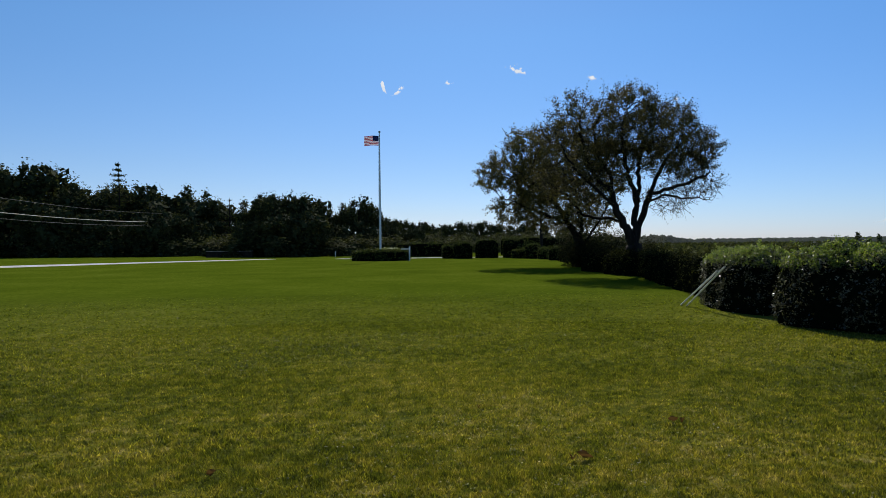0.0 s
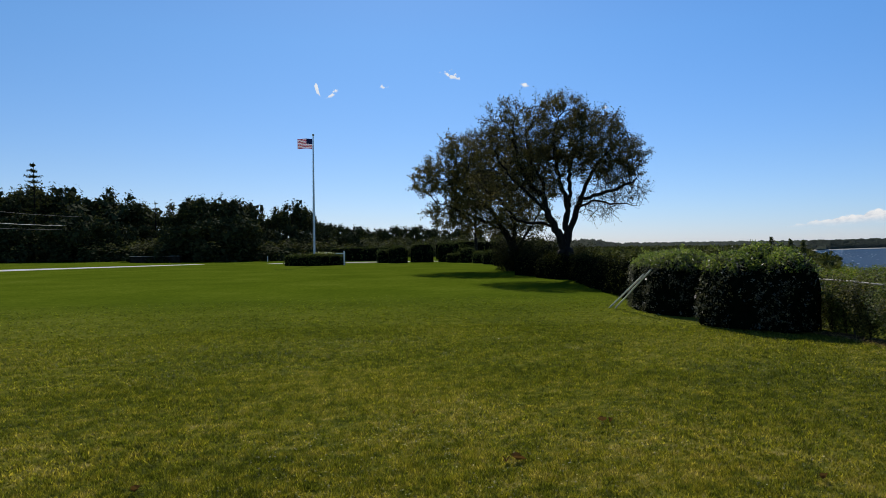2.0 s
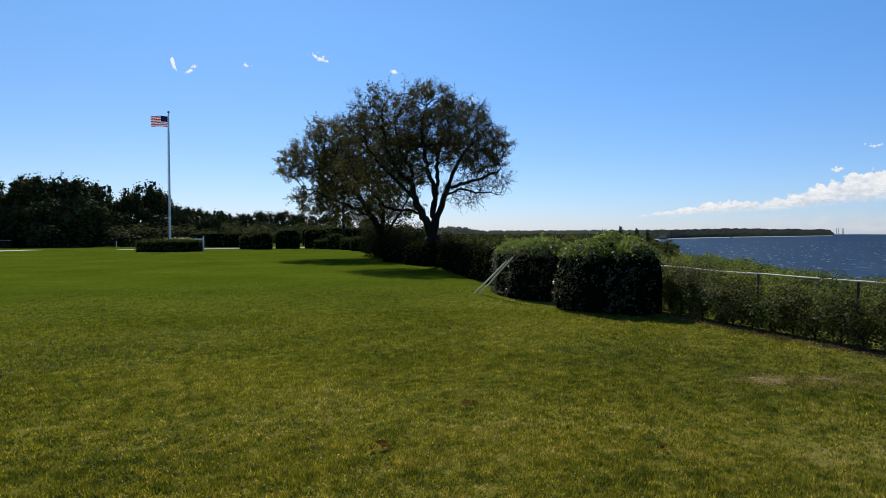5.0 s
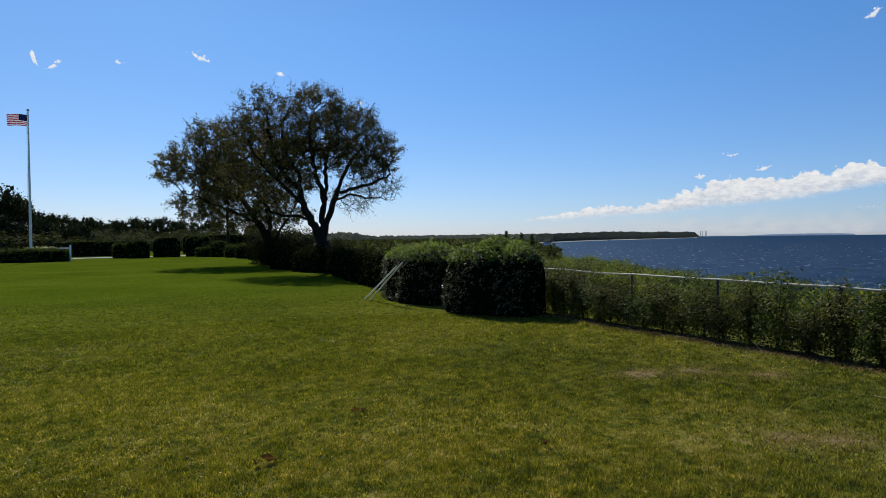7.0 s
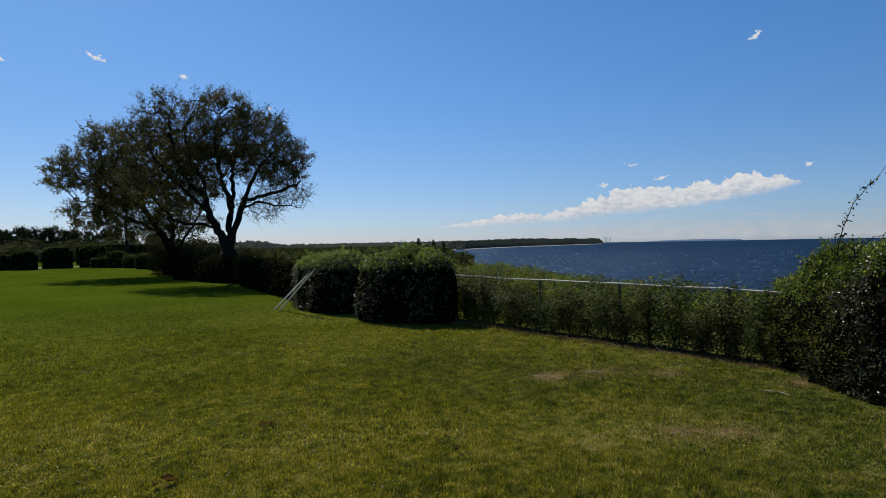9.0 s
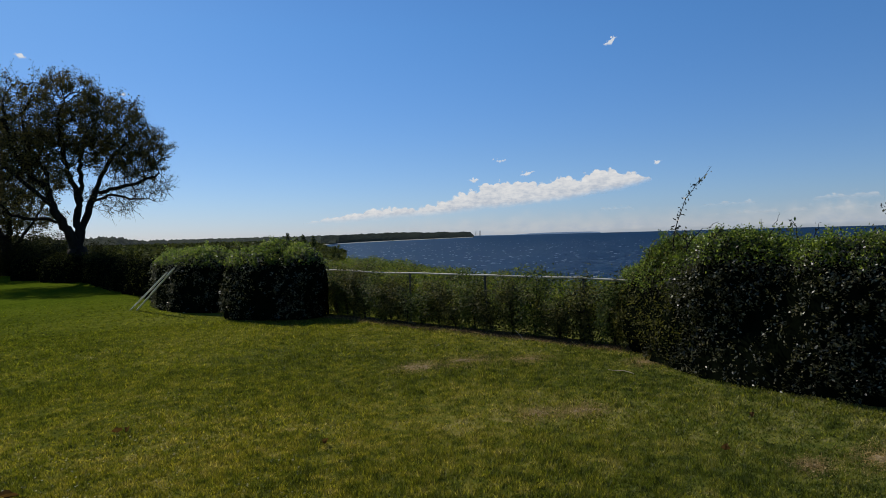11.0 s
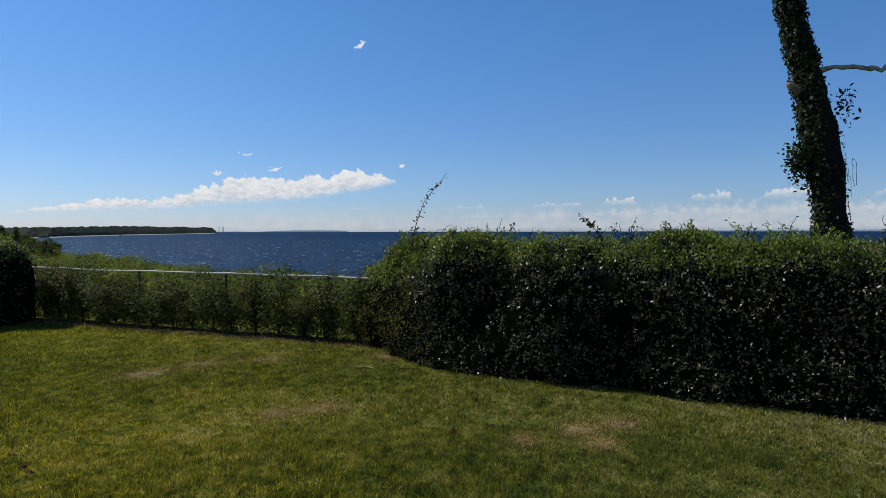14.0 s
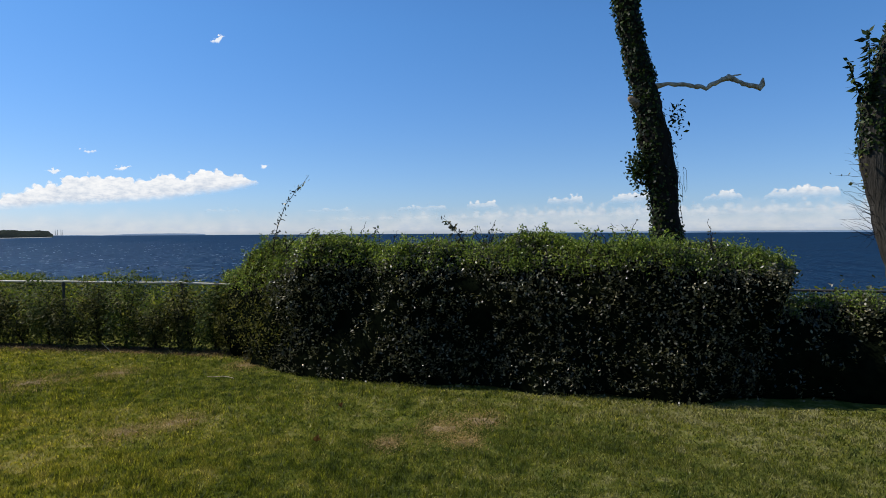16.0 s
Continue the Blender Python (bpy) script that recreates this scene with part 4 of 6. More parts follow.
at = np.stack([sx, sy, hill * g.random(n0) ** 0.4], -1)[keep]
v, f = leaves(at, np.tile([0, 0, 0.8], (len(at), 1)) + g.normal(0, 0.5, (len(at), 3)), 0.3, 0.6, g)
scale_up = np.repeat(1 + rr[keep] / 120, 4)[:, None]
cent = np.repeat(at, 4, 0)
tagged(put("bay_scrub", np_mesh("bay_scrub", cent + (v - cent) * scale_up, f), M_wood), "dark rough scrub on the land towards the bay", "scrub", kind="stuff")
BUSHES = ((15.4, 25.0, 0.9, 1.0), (17.0, 18.0, 0.7, 0.8), (15.9, 14.6, 0.6, 0.75), (14.0, 17.2, 0.8, 0.7), (18.2, 21.5, 0.8, 0.85), (15.0, 20.5, 0.9, 0.85), (16.2, 12.2, 0.5, 0.55), (12.2, 14.8, 0.7, 0.7), (16.0, 9.0, 0.5, 0.5), (12.8, 22.0, 0.9, 1.0), (14.8, -1.5, 0.7, 0.7), (13.6, -4.0, 0.8, 0.9))
for k, (bx, by, w, t) in enumerate(BUSHES):
    shrub("bluff_bush", (bx, by, float(ground_z(np.array([bx]), np.array([by]))[0])), w, t, 1500, 0.085, M_brier if k % 3 else M_under, "low rounded green bush on the bluff", 400 + k, "bushes on the bluff", 6)
for k, (bx, by, t) in enumerate(((9.1, 13.3, 1.70), (9.2, 13.75, 1.62), (9.3, 14.3, 1.76), (9.15, 12.95, 1.66))):
    g = np.random.default_rng(440 + k)
    ob = thing("young_conifer", (bx, by, 0), "small dark pointed conifer behind the hedge", "conifer", "small conifers behind the hedge")
    put("trunk", np_mesh("trunk", *tubes([(np.array([[0, 0, 0], [0, 0, t]]), (0.03, 0.006))], 6)), M_bark, ob)
    q = g.random(1500) ** 0.8
    a = g.uniform(0, 2 * np.pi, 1500)
    r = 0.32 * (1 - q) * g.uniform(0.3, 1, 1500) + 0.02
    at = np.stack([np.cos(a) * r, np.sin(a) * r, 0.1 + q * (t - 0.05)], -1)
    tagged(put("needles", np_mesh("needles", *leaves(at, np.stack([np.cos(a), np.sin(a), 0 * a + 0.8], -1), 0.06, 0.25, g)), M_clip, ob), kind="stuff")

# two pale poles leaning into the hedge
for foot, top in (((6.34, 16.86, 0.0), (6.42, 15.0, 0.90)), ((6.41, 16.64, 0.0), (6.46, 14.7, 1.0))):
    ob = thing("leaning_pole", foot, "thin pale weathered pole leaning against the hedge", "pole", "poles leaning on the hedge")
    way = np.subtract(top, foot)
    s = np.linspace(-0.01, 1.08, 5)[:, None]
    put("pole", np_mesh("pole", *tubes([(way * s, np.full(5, 0.021))], 8)), M_rail, ob, smooth=True)
    put("end_cap", np_mesh("end_cap", *tubes([(way * np.array([[-0.015], [0.0], [0.02]]), np.array([0.014, 0.022, 0.022]))], 8)), M_rail, ob, smooth=True)


# ---- trees ----
def grow(trunks, marks, reach, kill, step, rounds, g):
    """Branches that grow towards marks in the crown: nodes and their parents."""
    nodes, up = [], []
    for line in trunks:
        pts = np.array(line, float)
        seg = [pts[0]]
        for a, b in zip(pts[:-1], pts[1:]):
            m = max(1, int(np.linalg.norm(b - a) / step))
            seg += [a + (b - a) * (q + 1) / m for q in range(m)]
        start = len(nodes)
        first = -1
        if nodes:
            first = int(np.argmin(np.linalg.norm(np.array(nodes) - seg[0], axis=1)))
        for q, pt in enumerate(seg):
            nodes.append(pt + g.normal(0, 0.045, 3) * (pt[2] > 2.0))
            up.append(first if q == 0 else start + q - 1)
    nodes = np.array(nodes)
    near = np.linalg.norm(marks[:, None] - nodes[None], axis=2)
    best, dist = near.argmin(1), near.min(1)
    for _ in range(rounds):
        live = dist < reach
        if not live.any():
            break
        pulls = unit(marks[live] - nodes[best[live]])
        owners, inverse = np.unique(best[live], return_inverse=True)
        pull = np.zeros((len(owners), 3))
        np.add.at(pull, inverse, pulls)
        fresh = nodes[owners] + unit(unit(pull) + g.normal(0, 0.22, (len(owners), 3)) + (0, 0, 0.02)) * step
        k0 = len(nodes)
        nodes = np.concatenate([nodes, fresh])
        up += [int(o) for o in owners]
        d = np.linalg.norm(marks[:, None] - fresh[None], axis=2)
        nb, nd = d.argmin(1), d.min(1)
        closer = nd < dist
        best[closer], dist[closer] = nb[closer] + k0, nd[closer]
        stay = dist > kill
        marks, best, dist = marks[stay], best[stay], dist[stay]
        if len(marks) == 0 or len(nodes) > 14000:
            break
    return nodes, np.array(up)


def limbs(nodes, up, thin, power=2.3, most=1.0):
    """Radii by the pipe rule, and the branch lines to sweep."""
    n = len(nodes)
    load = np.zeros(n)
    kids = [[] for _ in range(n)]
    for k, q in enumerate(up):
        if q >= 0:
            kids[q].append(k)
    for k in range(n - 1, -1, -1):
        if not kids[k]:
            load[k] = 1
        if up[k] >= 0:
            load[up[k]] += load[k]
    rad = np.minimum(thin * load ** (1 / power), most)
    rad = rad * (1 + 0.75 * np.clip(1.0 - nodes[:, 2] / 2.4, 0, 1))
    lines = []
    heads = [k for k in range(n) if up[k] < 0]
    stack = [(h, None) for h in heads]
    while stack:
        k, source = stack.pop()
        run = [] if source is None else [source]
        while True:
            run.append(k)
            if not kids[k]:
                break
            order = sorted(kids[k], key=lambda c: -load[c])
            stack += [(c, k) for c in order[1:]]
            k = order[0]
        if len(run) > 1:
            r = rad[run].copy()
            if source is not None:
                r[0] = min(r[0], r[1] * 1.15)
            lines.append((nodes[run], r))
    ends = np.array([k for k in range(n) if not kids[k]])
    return rad, lines, ends


def old_tree(name, at, trunks, blobs, marks, label, seed, thin, leaf_count, leaf_size, fat, bare=None, twigs=4, mat=M_tree, sprout=0.5):
    """A spreading tree grown into a crown made of several ellipsoids: (x, y, z, rx, ry, rz, weight)."""
    g = np.random.default_rng(seed)
    blobs = np.array(blobs, float)
    share = blobs[:, 6] / blobs[:, 6].sum()
    pick = g.choice(len(blobs), marks, p=share)
    way = unit(g.normal(0, 1, (marks, 3)))
    pts = blobs[pick, :3] + way * blobs[pick, 3:6] * (g.random(marks) ** 0.38)[:, None]
    pts = pts[(pts[:, 2] > 1.9) & (lumps(pts, 0.95, seed) > -0.55)]
    nodes, up = grow(trunks, pts, 2.2, 0.30, 0.22, 110, g)
    rad, lines, ends = limbs(nodes, up, thin, 1.95, fat)
    ob = thing(name, at, label, "tree")
    big = [ln for ln in lines if ln[1].max() > 0.03]
    small = [ln for ln in lines if ln[1].max() <= 0.03]
    main = max(range(len(big)), key=lambda k: big[k][1].max())
    put("trunk", np_mesh("trunk", *tubes([big[main]], 12)), M_bark, ob, smooth=True)
    for k, ln in enumerate(sorted((b for q, b in enumerate(big) if q != main), key=lambda b: -b[1].max())[:24]):
        put("limb", np_mesh("limb", *tubes([ln], 8)), M_bark, ob, smooth=True)
    rest = sorted((b for q, b in enumerate(big) if q != main), key=lambda b: -b[1].max())[24:]
    tip = nodes[ends]
    outward = unit(nodes[ends] - nodes[up[ends]])
    tw, spots = [], []
    # more twigs sprout along the thinner branches
    inner = np.flatnonzero((rad < 0.055) & (up >= 0) & (nodes[:, 2] > 2.6))
    inner = inner[g.random(len(inner)) < sprout]
    tip = np.concatenate([tip, nodes[inner]])
    outward = np.concatenate([outward, unit(unit(nodes[inner] - nodes[up[inner]]) + g.normal(0, 0.7, (len(inner), 3)))])
    for q, (p0, d0) in enumerate(zip(tip, outward)):
        for _ in range(twigs if q < len(ends) else 1):
            d = unit(d0 + g.normal(0, 0.45, 3) + (0, 0, 0.30))
            long = g.uniform(0.30, 0.95)
            s = np.linspace(0, 1, 4)[:, None]
            line = p0 + d * long * s + g.normal(0, 0.02, (4, 3)) * s
            tw.append((line, np.array([0.008, 0.006, 0.005, 0.003])))
            spots.append(line)
    tagged(put("branchwork", np_mesh("branchwork", *tubes(rest + small, 5)), M_bark, ob), kind="stuff")
    tagged(put("twigwork", np_mesh("twigwork", *tubes(tw, 3)), M_bark, ob), kind="stuff")
    spots = np.array(spots)
    k = g.integers(0, len(spots), leaf_count)
    s = g.random(leaf_count) * 3
    q = np.minimum(s.astype(int), 2)
    where = spots[k, q] + (spots[k, q + 1] - spots[k, q]) * (s - q)[:, None] + g.normal(0, 0.065, (leaf_count, 3))
    where = where[g.random(len(where)) < np.clip(0.85 + 0.8 * lumps(where, 1.25, seed + 2.0), 0.3, 1)]
    if bare is not None:
        where = where[g.random(len(where)) < bare(where)]
    tagged(put("foliage", np_mesh("foliage", *leaves(where, g.normal(0, 1, (len(where), 3)) + (0, 0, 0.4), leaf_size, 0.5, g)), mat, ob), kind="stuff")
    return ob


T1 = (10.02, 33.0)
old_tree("old_tree", (*T1, 0),
         [[(0, 0, -0.1), (0.02, 0, 0.8), (0.03, 0, 1.3), (0.02, 0, 1.75)],
          [(0.05, 0, 1.6), (0.5, 0.2, 2.9), (0.95, 0.4, 4.1), (1.3, 0.5, 4.9), (1.8, 0.5, 5.7), (2.3, 0.4, 6.4)],
          [(0.95, 0.4, 4.1), (1.7, -0.2, 4.3), (2.9, -0.4, 4.7), (3.8, -0.3, 5.1)],
          [(0.75, 0.3, 3.7), (1.8, 0.3, 4.05), (2.6, 0.4, 3.9), (3.4, 0.3, 3.85), (4.2, 0.3, 3.75)],
          [(0.03, 0, 1.7), (0.2, 0.2, 3.3), (0.0, -0.1, 4.3), (-0.35, -0.2, 5.1), (-0.6, -0.2, 6.3), (-0.5, 0, 7.8)],
          [(0.2, 0.2, 3.3), (0.45, 0.5, 4.5), (0.45, 0.6, 5.7), (0.8, 0.6, 7.2)],
          [(0.0, 0, 1.5), (-0.4, -0.1, 2.4), (-0.85, -0.2, 3.2), (-1.2, -0.2, 4.2), (-1.1, 0.1, 5.0), (-1.7, 0.2, 6.2), (-2.0, 0.2, 7.6)],
          [(-1.2, -0.2, 4.2), (-2.0, 0.3, 5.2), (-2.5, 0.3, 6.6), (-2.6, 0.3, 8.2)],
          [(-0.4, -0.1, 2.6), (-1.0, 0.3, 2.85), (-1.7, 0.3, 2.9), (-2.4, 0.4, 3.05), (-3.0, 0.3, 3.6), (-3.6, 0.2, 4.4)],
          [(-0.4, -0.1, 2.5), (-1.1, -0.4, 2.55), (-2.0, -0.4, 2.3), (-2.9, -0.3, 2.6)],
          [(-0.85, -0.2, 3.2), (-1.6, -0.6, 3.9), (-2.6, -0.7, 4.8), (-3.4, -0.5, 5.8)]],
         ((-0.4, 0, 7.5, 2.1, 2.2, 1.9, 1.4), (1.4, 0, 7.0, 1.8, 2.2, 1.6, 1.2), (2.9, -0.1, 6.2, 1.35, 1.6, 1.1, 0.6), (2.4, 0, 5.4, 1.7, 1.6, 0.7, 0.4), (2.9, 0, 4.5, 1.5, 1.4, 0.7, 0.9), (1.7, 0, 3.8, 1.3, 1.2, 0.6, 0.65),
          (-2.8, 0.2, 7.7, 1.4, 1.6, 1.4, 0.5), (-3.9, 0.2, 7.0, 1.0, 1.4, 0.8, 0.25), (-2.0, 0.1, 6.3, 1.9, 2.0, 1.6, 0.85), (0.2, 0.1, 6.0, 2.0, 1.8, 1.0, 0.5), (-2.6, 0, 4.3, 1.6, 1.6, 1.1, 0.5), (-1.3, 0, 4.9, 1.4, 1.6, 1.0, 0.3), (-3.9, 0, 5.0, 1.1, 1.4, 1.0, 0.35)),
         9500, "old spreading dark tree with bare lower twigs, backlit", 21, 0.0100, 180000, 0.094, 0.43,
         lambda w: np.clip(0.56 + 0.07 * (w[:, 2] - 5.2) - 0.3 * ((w[:, 0] < -1.7) & (w[:, 2] > 6.6)) - 0.42 * ((w[:, 0] > 0.2) & (w[:, 2] < 4.9)), 0.06, 0.8), 5)
T2 = (9.92, 45.1)
old_tree("old_tree", (*T2, 0),
         [[(0, 0, -0.1), (0.1, 0, 0.9), (0.05, 0, 1.8)],
          [(0.05, 0, 1.6), (-0.6, 0.1, 2.8), (-1.5, 0, 4.2), (-2.6, 0, 5.4), (-4.0, 0, 6.4)],
          [(0.05, 0, 1.7), (0.2, 0.2, 3.0), (-0.2, 0, 4.8), (-0.6, 0.2, 7.0)],
          [(-0.6, 0.1, 2.8), (-1.7, 0.1, 3.4), (-3.2, 0, 3.9), (-4.6, 0, 4.6)],
          [(0.1, 0, 1.2), (0.9, -0.1, 2.4), (1.7, 0, 3.6), (2.2, 0, 4.6)]],
         ((-3.2, 0, 7.1, 2.8, 2.4, 1.9, 1.2), (-5.4, 0, 6.3, 1.6, 2.0, 1.3, 0.7), (-3.7, 0, 8.2, 1.8, 2.0, 1.2, 0.5), (-3.1, 0, 4.8, 2.7, 2.0, 1.1, 0.55), (-1.7, 0, 6.0, 2.2, 2.2, 2.4, 0.9),
          (-1.0, 0, 3.7, 2.2, 1.8, 1.1, 0.9), (-3.8, 0, 3.8, 2.1, 1.8, 1.0, 1.0), (-2.1, 0, 3.4, 2.0, 1.8, 0.9, 0.9), (1.4, 0, 3.8, 1.6, 1.6, 1.0, 0.6), (-1.2, 0, 8.3, 1.9, 2.0, 1.4, 0.5), (1.2, 0, 5.4, 1.7, 1.8, 1.9, 0.5), (0.2, 0, 7.8, 2.0, 2.2, 1.6, 0.6), (-2.5, 0.2, 3.2, 1.8, 1.4, 0.6, 0.25), (0.4, 0, 2.9, 1.6, 1.4, 0.9, 0.6), (-4.6, 0, 4.2, 1.5, 1.6, 1.0, 0.6)),
         7600, "old broad dark tree with dense olive foliage", 22, 0.0092, 96000, 0.130, 0.38,
         lambda w: np.clip(0.7 + 0.9 * (w[:, 2] - 3.0) / 2.5, 0.5, 1), 3, M_olive, 0.3)


young = old_tree("young_tree", (14.2, 88.0, 0),
         [[(0, 0, -0.1), (0.03, 0, 1.5), (-0.02, 0, 3.2), (0.1, 0, 5.2), (0, 0, 7.0)]],
         ((0, 0, 7.0, 2.2, 2.2, 1.8, 1.0), (-1.0, 0, 5.2, 1.7, 1.7, 1.0, 0.5)),
         900, "slender young tree under the old crowns", 23, 0.008, 24000, 0.13, 0.12, None, 3, M_olive)
young.scale = (1.42,) * 3


# ---- ivy-covered trunks behind the long hedge ----
def ivy_trunk(name, pts, rad, label, seed, ivy_from, ivy_to, count, bark, bare_side=False):
    g = np.random.default_rng(seed)
    base = np.array(pts[0], float)
    line = np.array(pts, float) - base
    s = np.linspace(0, len(line) - 1, 40)
    fine = np.stack([np.interp(s, np.arange(len(line)), c) for c in line.T], -1)
    for _ in range(3):
        fine[1:-1] = (fine[:-2] + 2 * fine[1:-1] + fine[2:]) / 4
    rr = np.interp(s, np.arange(len(line)), rad)
    rr = rr * (1 + 0.05 * np.sin(s * 5.1) + 0.04 * np.sin(s * 11.3))
    ob = thing(name, tuple(base), label, "tree", "ivy-grown trees behind the hedge")
    put("trunk", np_mesh("trunk", *tubes([(fine, rr)], 16)), bark, ob, smooth=True)
    t = g.uniform(0, 1, count)
    z = ivy_from + (ivy_to - ivy_from) * t
    k = np.interp(z, fine[:, 2], np.arange(40))
    q = np.minimum(k.astype(int), 38)
    c = fine[q] + (fine[q + 1] - fine[q]) * (k - q)[:, None]
    r = np.interp(k, np.arange(40), rr)
    a = g.uniform(0, 2 * np.pi, count)
    bulge = 0.035 + 0.05 * np.clip(lumps(np.stack([np.cos(a), np.sin(a), z], -1), 2.4, seed), 0, 1)
    out = np.stack([np.cos(a), np.sin(a), 0 * a], -1)
    at = c + out * (r + bulge * g.random(count))[:, None]
    thin = (g.random(count) < 0.78) & (a + 0.5 * np.sin(z * 3.0) > 3.3) & (a < 6.0) & (z > 1.9) & (z < 4.0) if bare_side else np.zeros(count, bool)
    at, out = at[~thin], out[~thin]
    tagged(put("ivy", np_mesh("ivy", *leaves(at, out + (0, 0, 0.3), 0.054, 0.75, g, 0.3)), M_ivy, ob), kind="stuff")
    return ob


trunk_e = ivy_trunk("dead_tree", ((9.8, -1.72, -0.2), (9.8, -1.68, 1.0), (9.8, -1.60, 1.9), (9.8, -1.55, 2.5), (9.8, -1.45, 2.95), (9.8, -1.36, 3.4), (9.8, -1.30, 3.75), (9.8, -1.17, 4.2), (9.8, -1.04, 4.95), (9.8, -0.86, 5.9), (9.8, -0.7, 7.2)),
                    (0.24, 0.21, 0.185, 0.205, 0.215, 0.185, 0.165, 0.155, 0.145, 0.13, 0.10), "leaning dead trunk thickly covered with dark ivy", 51, 0.3, 7.2, 10500, M_bark, True)
br = [(0.0, 0.35, 3.95), (-0.02, 0.10, 3.99), (-0.05, -0.15, 3.96), (-0.06, -0.4, 3.90), (-0.08, -0.62, 4.0), (-0.08, -0.72, 4.03), (-0.1, -0.88, 3.93), (-0.12, -1.1, 3.85)]
brp = np.array([(9.8 + x, -1.65 + yy, z - 0.2) for x, yy, z in br]) - np.array([9.8, -1.72, -0.2])
brp += np.array([0, -0.07, -0.05])
g = np.random.default_rng(58)
s = np.linspace(0, 7, 36)
brp0, brp = brp, np.stack([np.interp(s, np.arange(8), c) for c in brp.T], -1) + g.normal(0, 0.006, (36, 3))
brr = np.interp(s, np.arange(8), (0.040, 0.029, 0.027, 0.034, 0.029, 0.040, 0.031, 0.036)) * (1 + 0.16 * g.normal(0, 1, 36).clip(-1.2, 1.6))
put("dead_branch", np_mesh("dead_branch", *tubes([(brp, brr)], 9)), M_deadwood, trunk_e, "bare pale crooked dead branch", smooth=True)
tipp = brp[-1]
put("branch_end", np_mesh("branch_end", *tubes([(np.array([tipp + (0, 0.03, -0.02), tipp + (0, -0.02, 0.04), tipp + (0, -0.03, 0.13)]), np.array([0.04, 0.042, 0.012]))], 8)), M_deadwood, trunk_e, "broken upturned branch end", smooth=True)
put("spur", np_mesh("spur", *tubes([(np.array([brp0[4], brp0[4] + (0, -0.15, 0.05), brp0[4] + (0, -0.24, 0.06)]), np.array([0.014, 0.011, 0.008]))], 6)), M_deadwood, trunk_e)
stub = np.array([9.69, -1.17, 3.5]) - np.array([9.8, -1.72, -0.2])
put("stub", np_mesh("stub", *tubes([(np.array([stub + (0, -0.05, -0.06), stub + (-0.03, 0.03, -0.01), stub + (-0.05, 0.08, 0.03), stub + (-0.05, 0.10, 0.05)]), np.array([0.06, 0.05, 0.046, 0.02]))], 7)), M_stub, trunk_e, "broken brown branch stub")
g = np.random.default_rng(77)
knob = np.array([-0.05, 0.46, 2.75]) + g.normal(0, 1, (680, 3)) * (0.08, 0.085, 0.13)
tagged(put("ivy_tuft", np_mesh("ivy_tuft", *leaves(knob, g.normal(0, 1, (680, 3)) + (0, 0, 0.3), 0.06, 0.7, g, 0.3)), M_ivy, trunk_e), kind="stuff")
tuft = np.array([-0.05, -0.02, 3.45]) + g.normal(0, 1, (70, 3)) * (0.05, 0.07, 0.12)
tagged(put("ivy_tuft", np_mesh("ivy_tuft", *leaves(tuft, g.normal(0, 1, (70, 3)) + (0, 0, 0.3), 0.08, 0.45, g, 0.0)), M_ivy, trunk_e), kind="stuff")
hang = []
for k in range(6):
    p0 = np.array([g.uniform(-0.1, 0.1), g.uniform(-0.12, 0.0), g.uniform(2.2, 3.1)])
    s = np.linspace(0, 1, 6)[:, None]
    hang.append((p0 + np.array([0, -0.07, -0.05]) * s + np.array([0, 0.02, -0.3]) * s ** 2 + g.normal(0, 0.012, (6, 3)), np.full(6, 0.003)))
put("vine_strands", np_mesh("vine_strands", *tubes(hang, 4)), M_bark, trunk_e)

trunk_f = ivy_trunk("dead_tree", ((8.8, -4.46, -0.2), (8.8, -4.35, 0.8), (8.8, -4.22, 1.2), (8.85, -4.07, 1.8), (8.88, -3.93, 2.5), (8.88, -3.93, 3.1), (8.88, -4.05, 3.6), (8.85, -4.2, 4.2), (8.8, -4.4, 5.2), (8.8, -4.6, 6.6)),
                    (0.26, 0.24, 0.22, 0.2, 0.2, 0.2, 0.17, 0.14, 0.12, 0.09), "leaning grey trunk with ivy on its upper part", 61, 2.8, 6.6, 5200, M_greybark)
g = np.random.default_rng(91)
for k, (tilt, n0, n1) in enumerate(((0.10, 2.9, 4.25), (0.32, 2.95, 3.9))):
    s = np.linspace(0, 1, 8)[:, None]
    stem = np.array([-0.05, 0.60, n0]) + np.array([0, tilt, n1 - n0]) * s + g.normal(0, 0.01, (8, 3))
    put("sprout", np_mesh("sprout", *tubes([(stem, np.linspace(0.009, 0.003, 8))], 5)), M_bark, trunk_f)
    m = 96 - 40 * k
    t = g.uniform(2.5 + k, 7, m)
    q = np.minimum(t.astype(int), 6)
    at = stem[q] + (stem[q + 1] - stem[q]) * (t - q)[:, None]
    tagged(put("sprout_leaves", np_mesh("sprout_leaves", *leaves(at, g.normal(0, 0.5, (m, 3)) + (-0.3, 0.2, 0.8), 0.125, 0.40, g, 0.35)), M_ivy, trunk_f), kind="stuff")
twig_lines, twig_pts = [], []
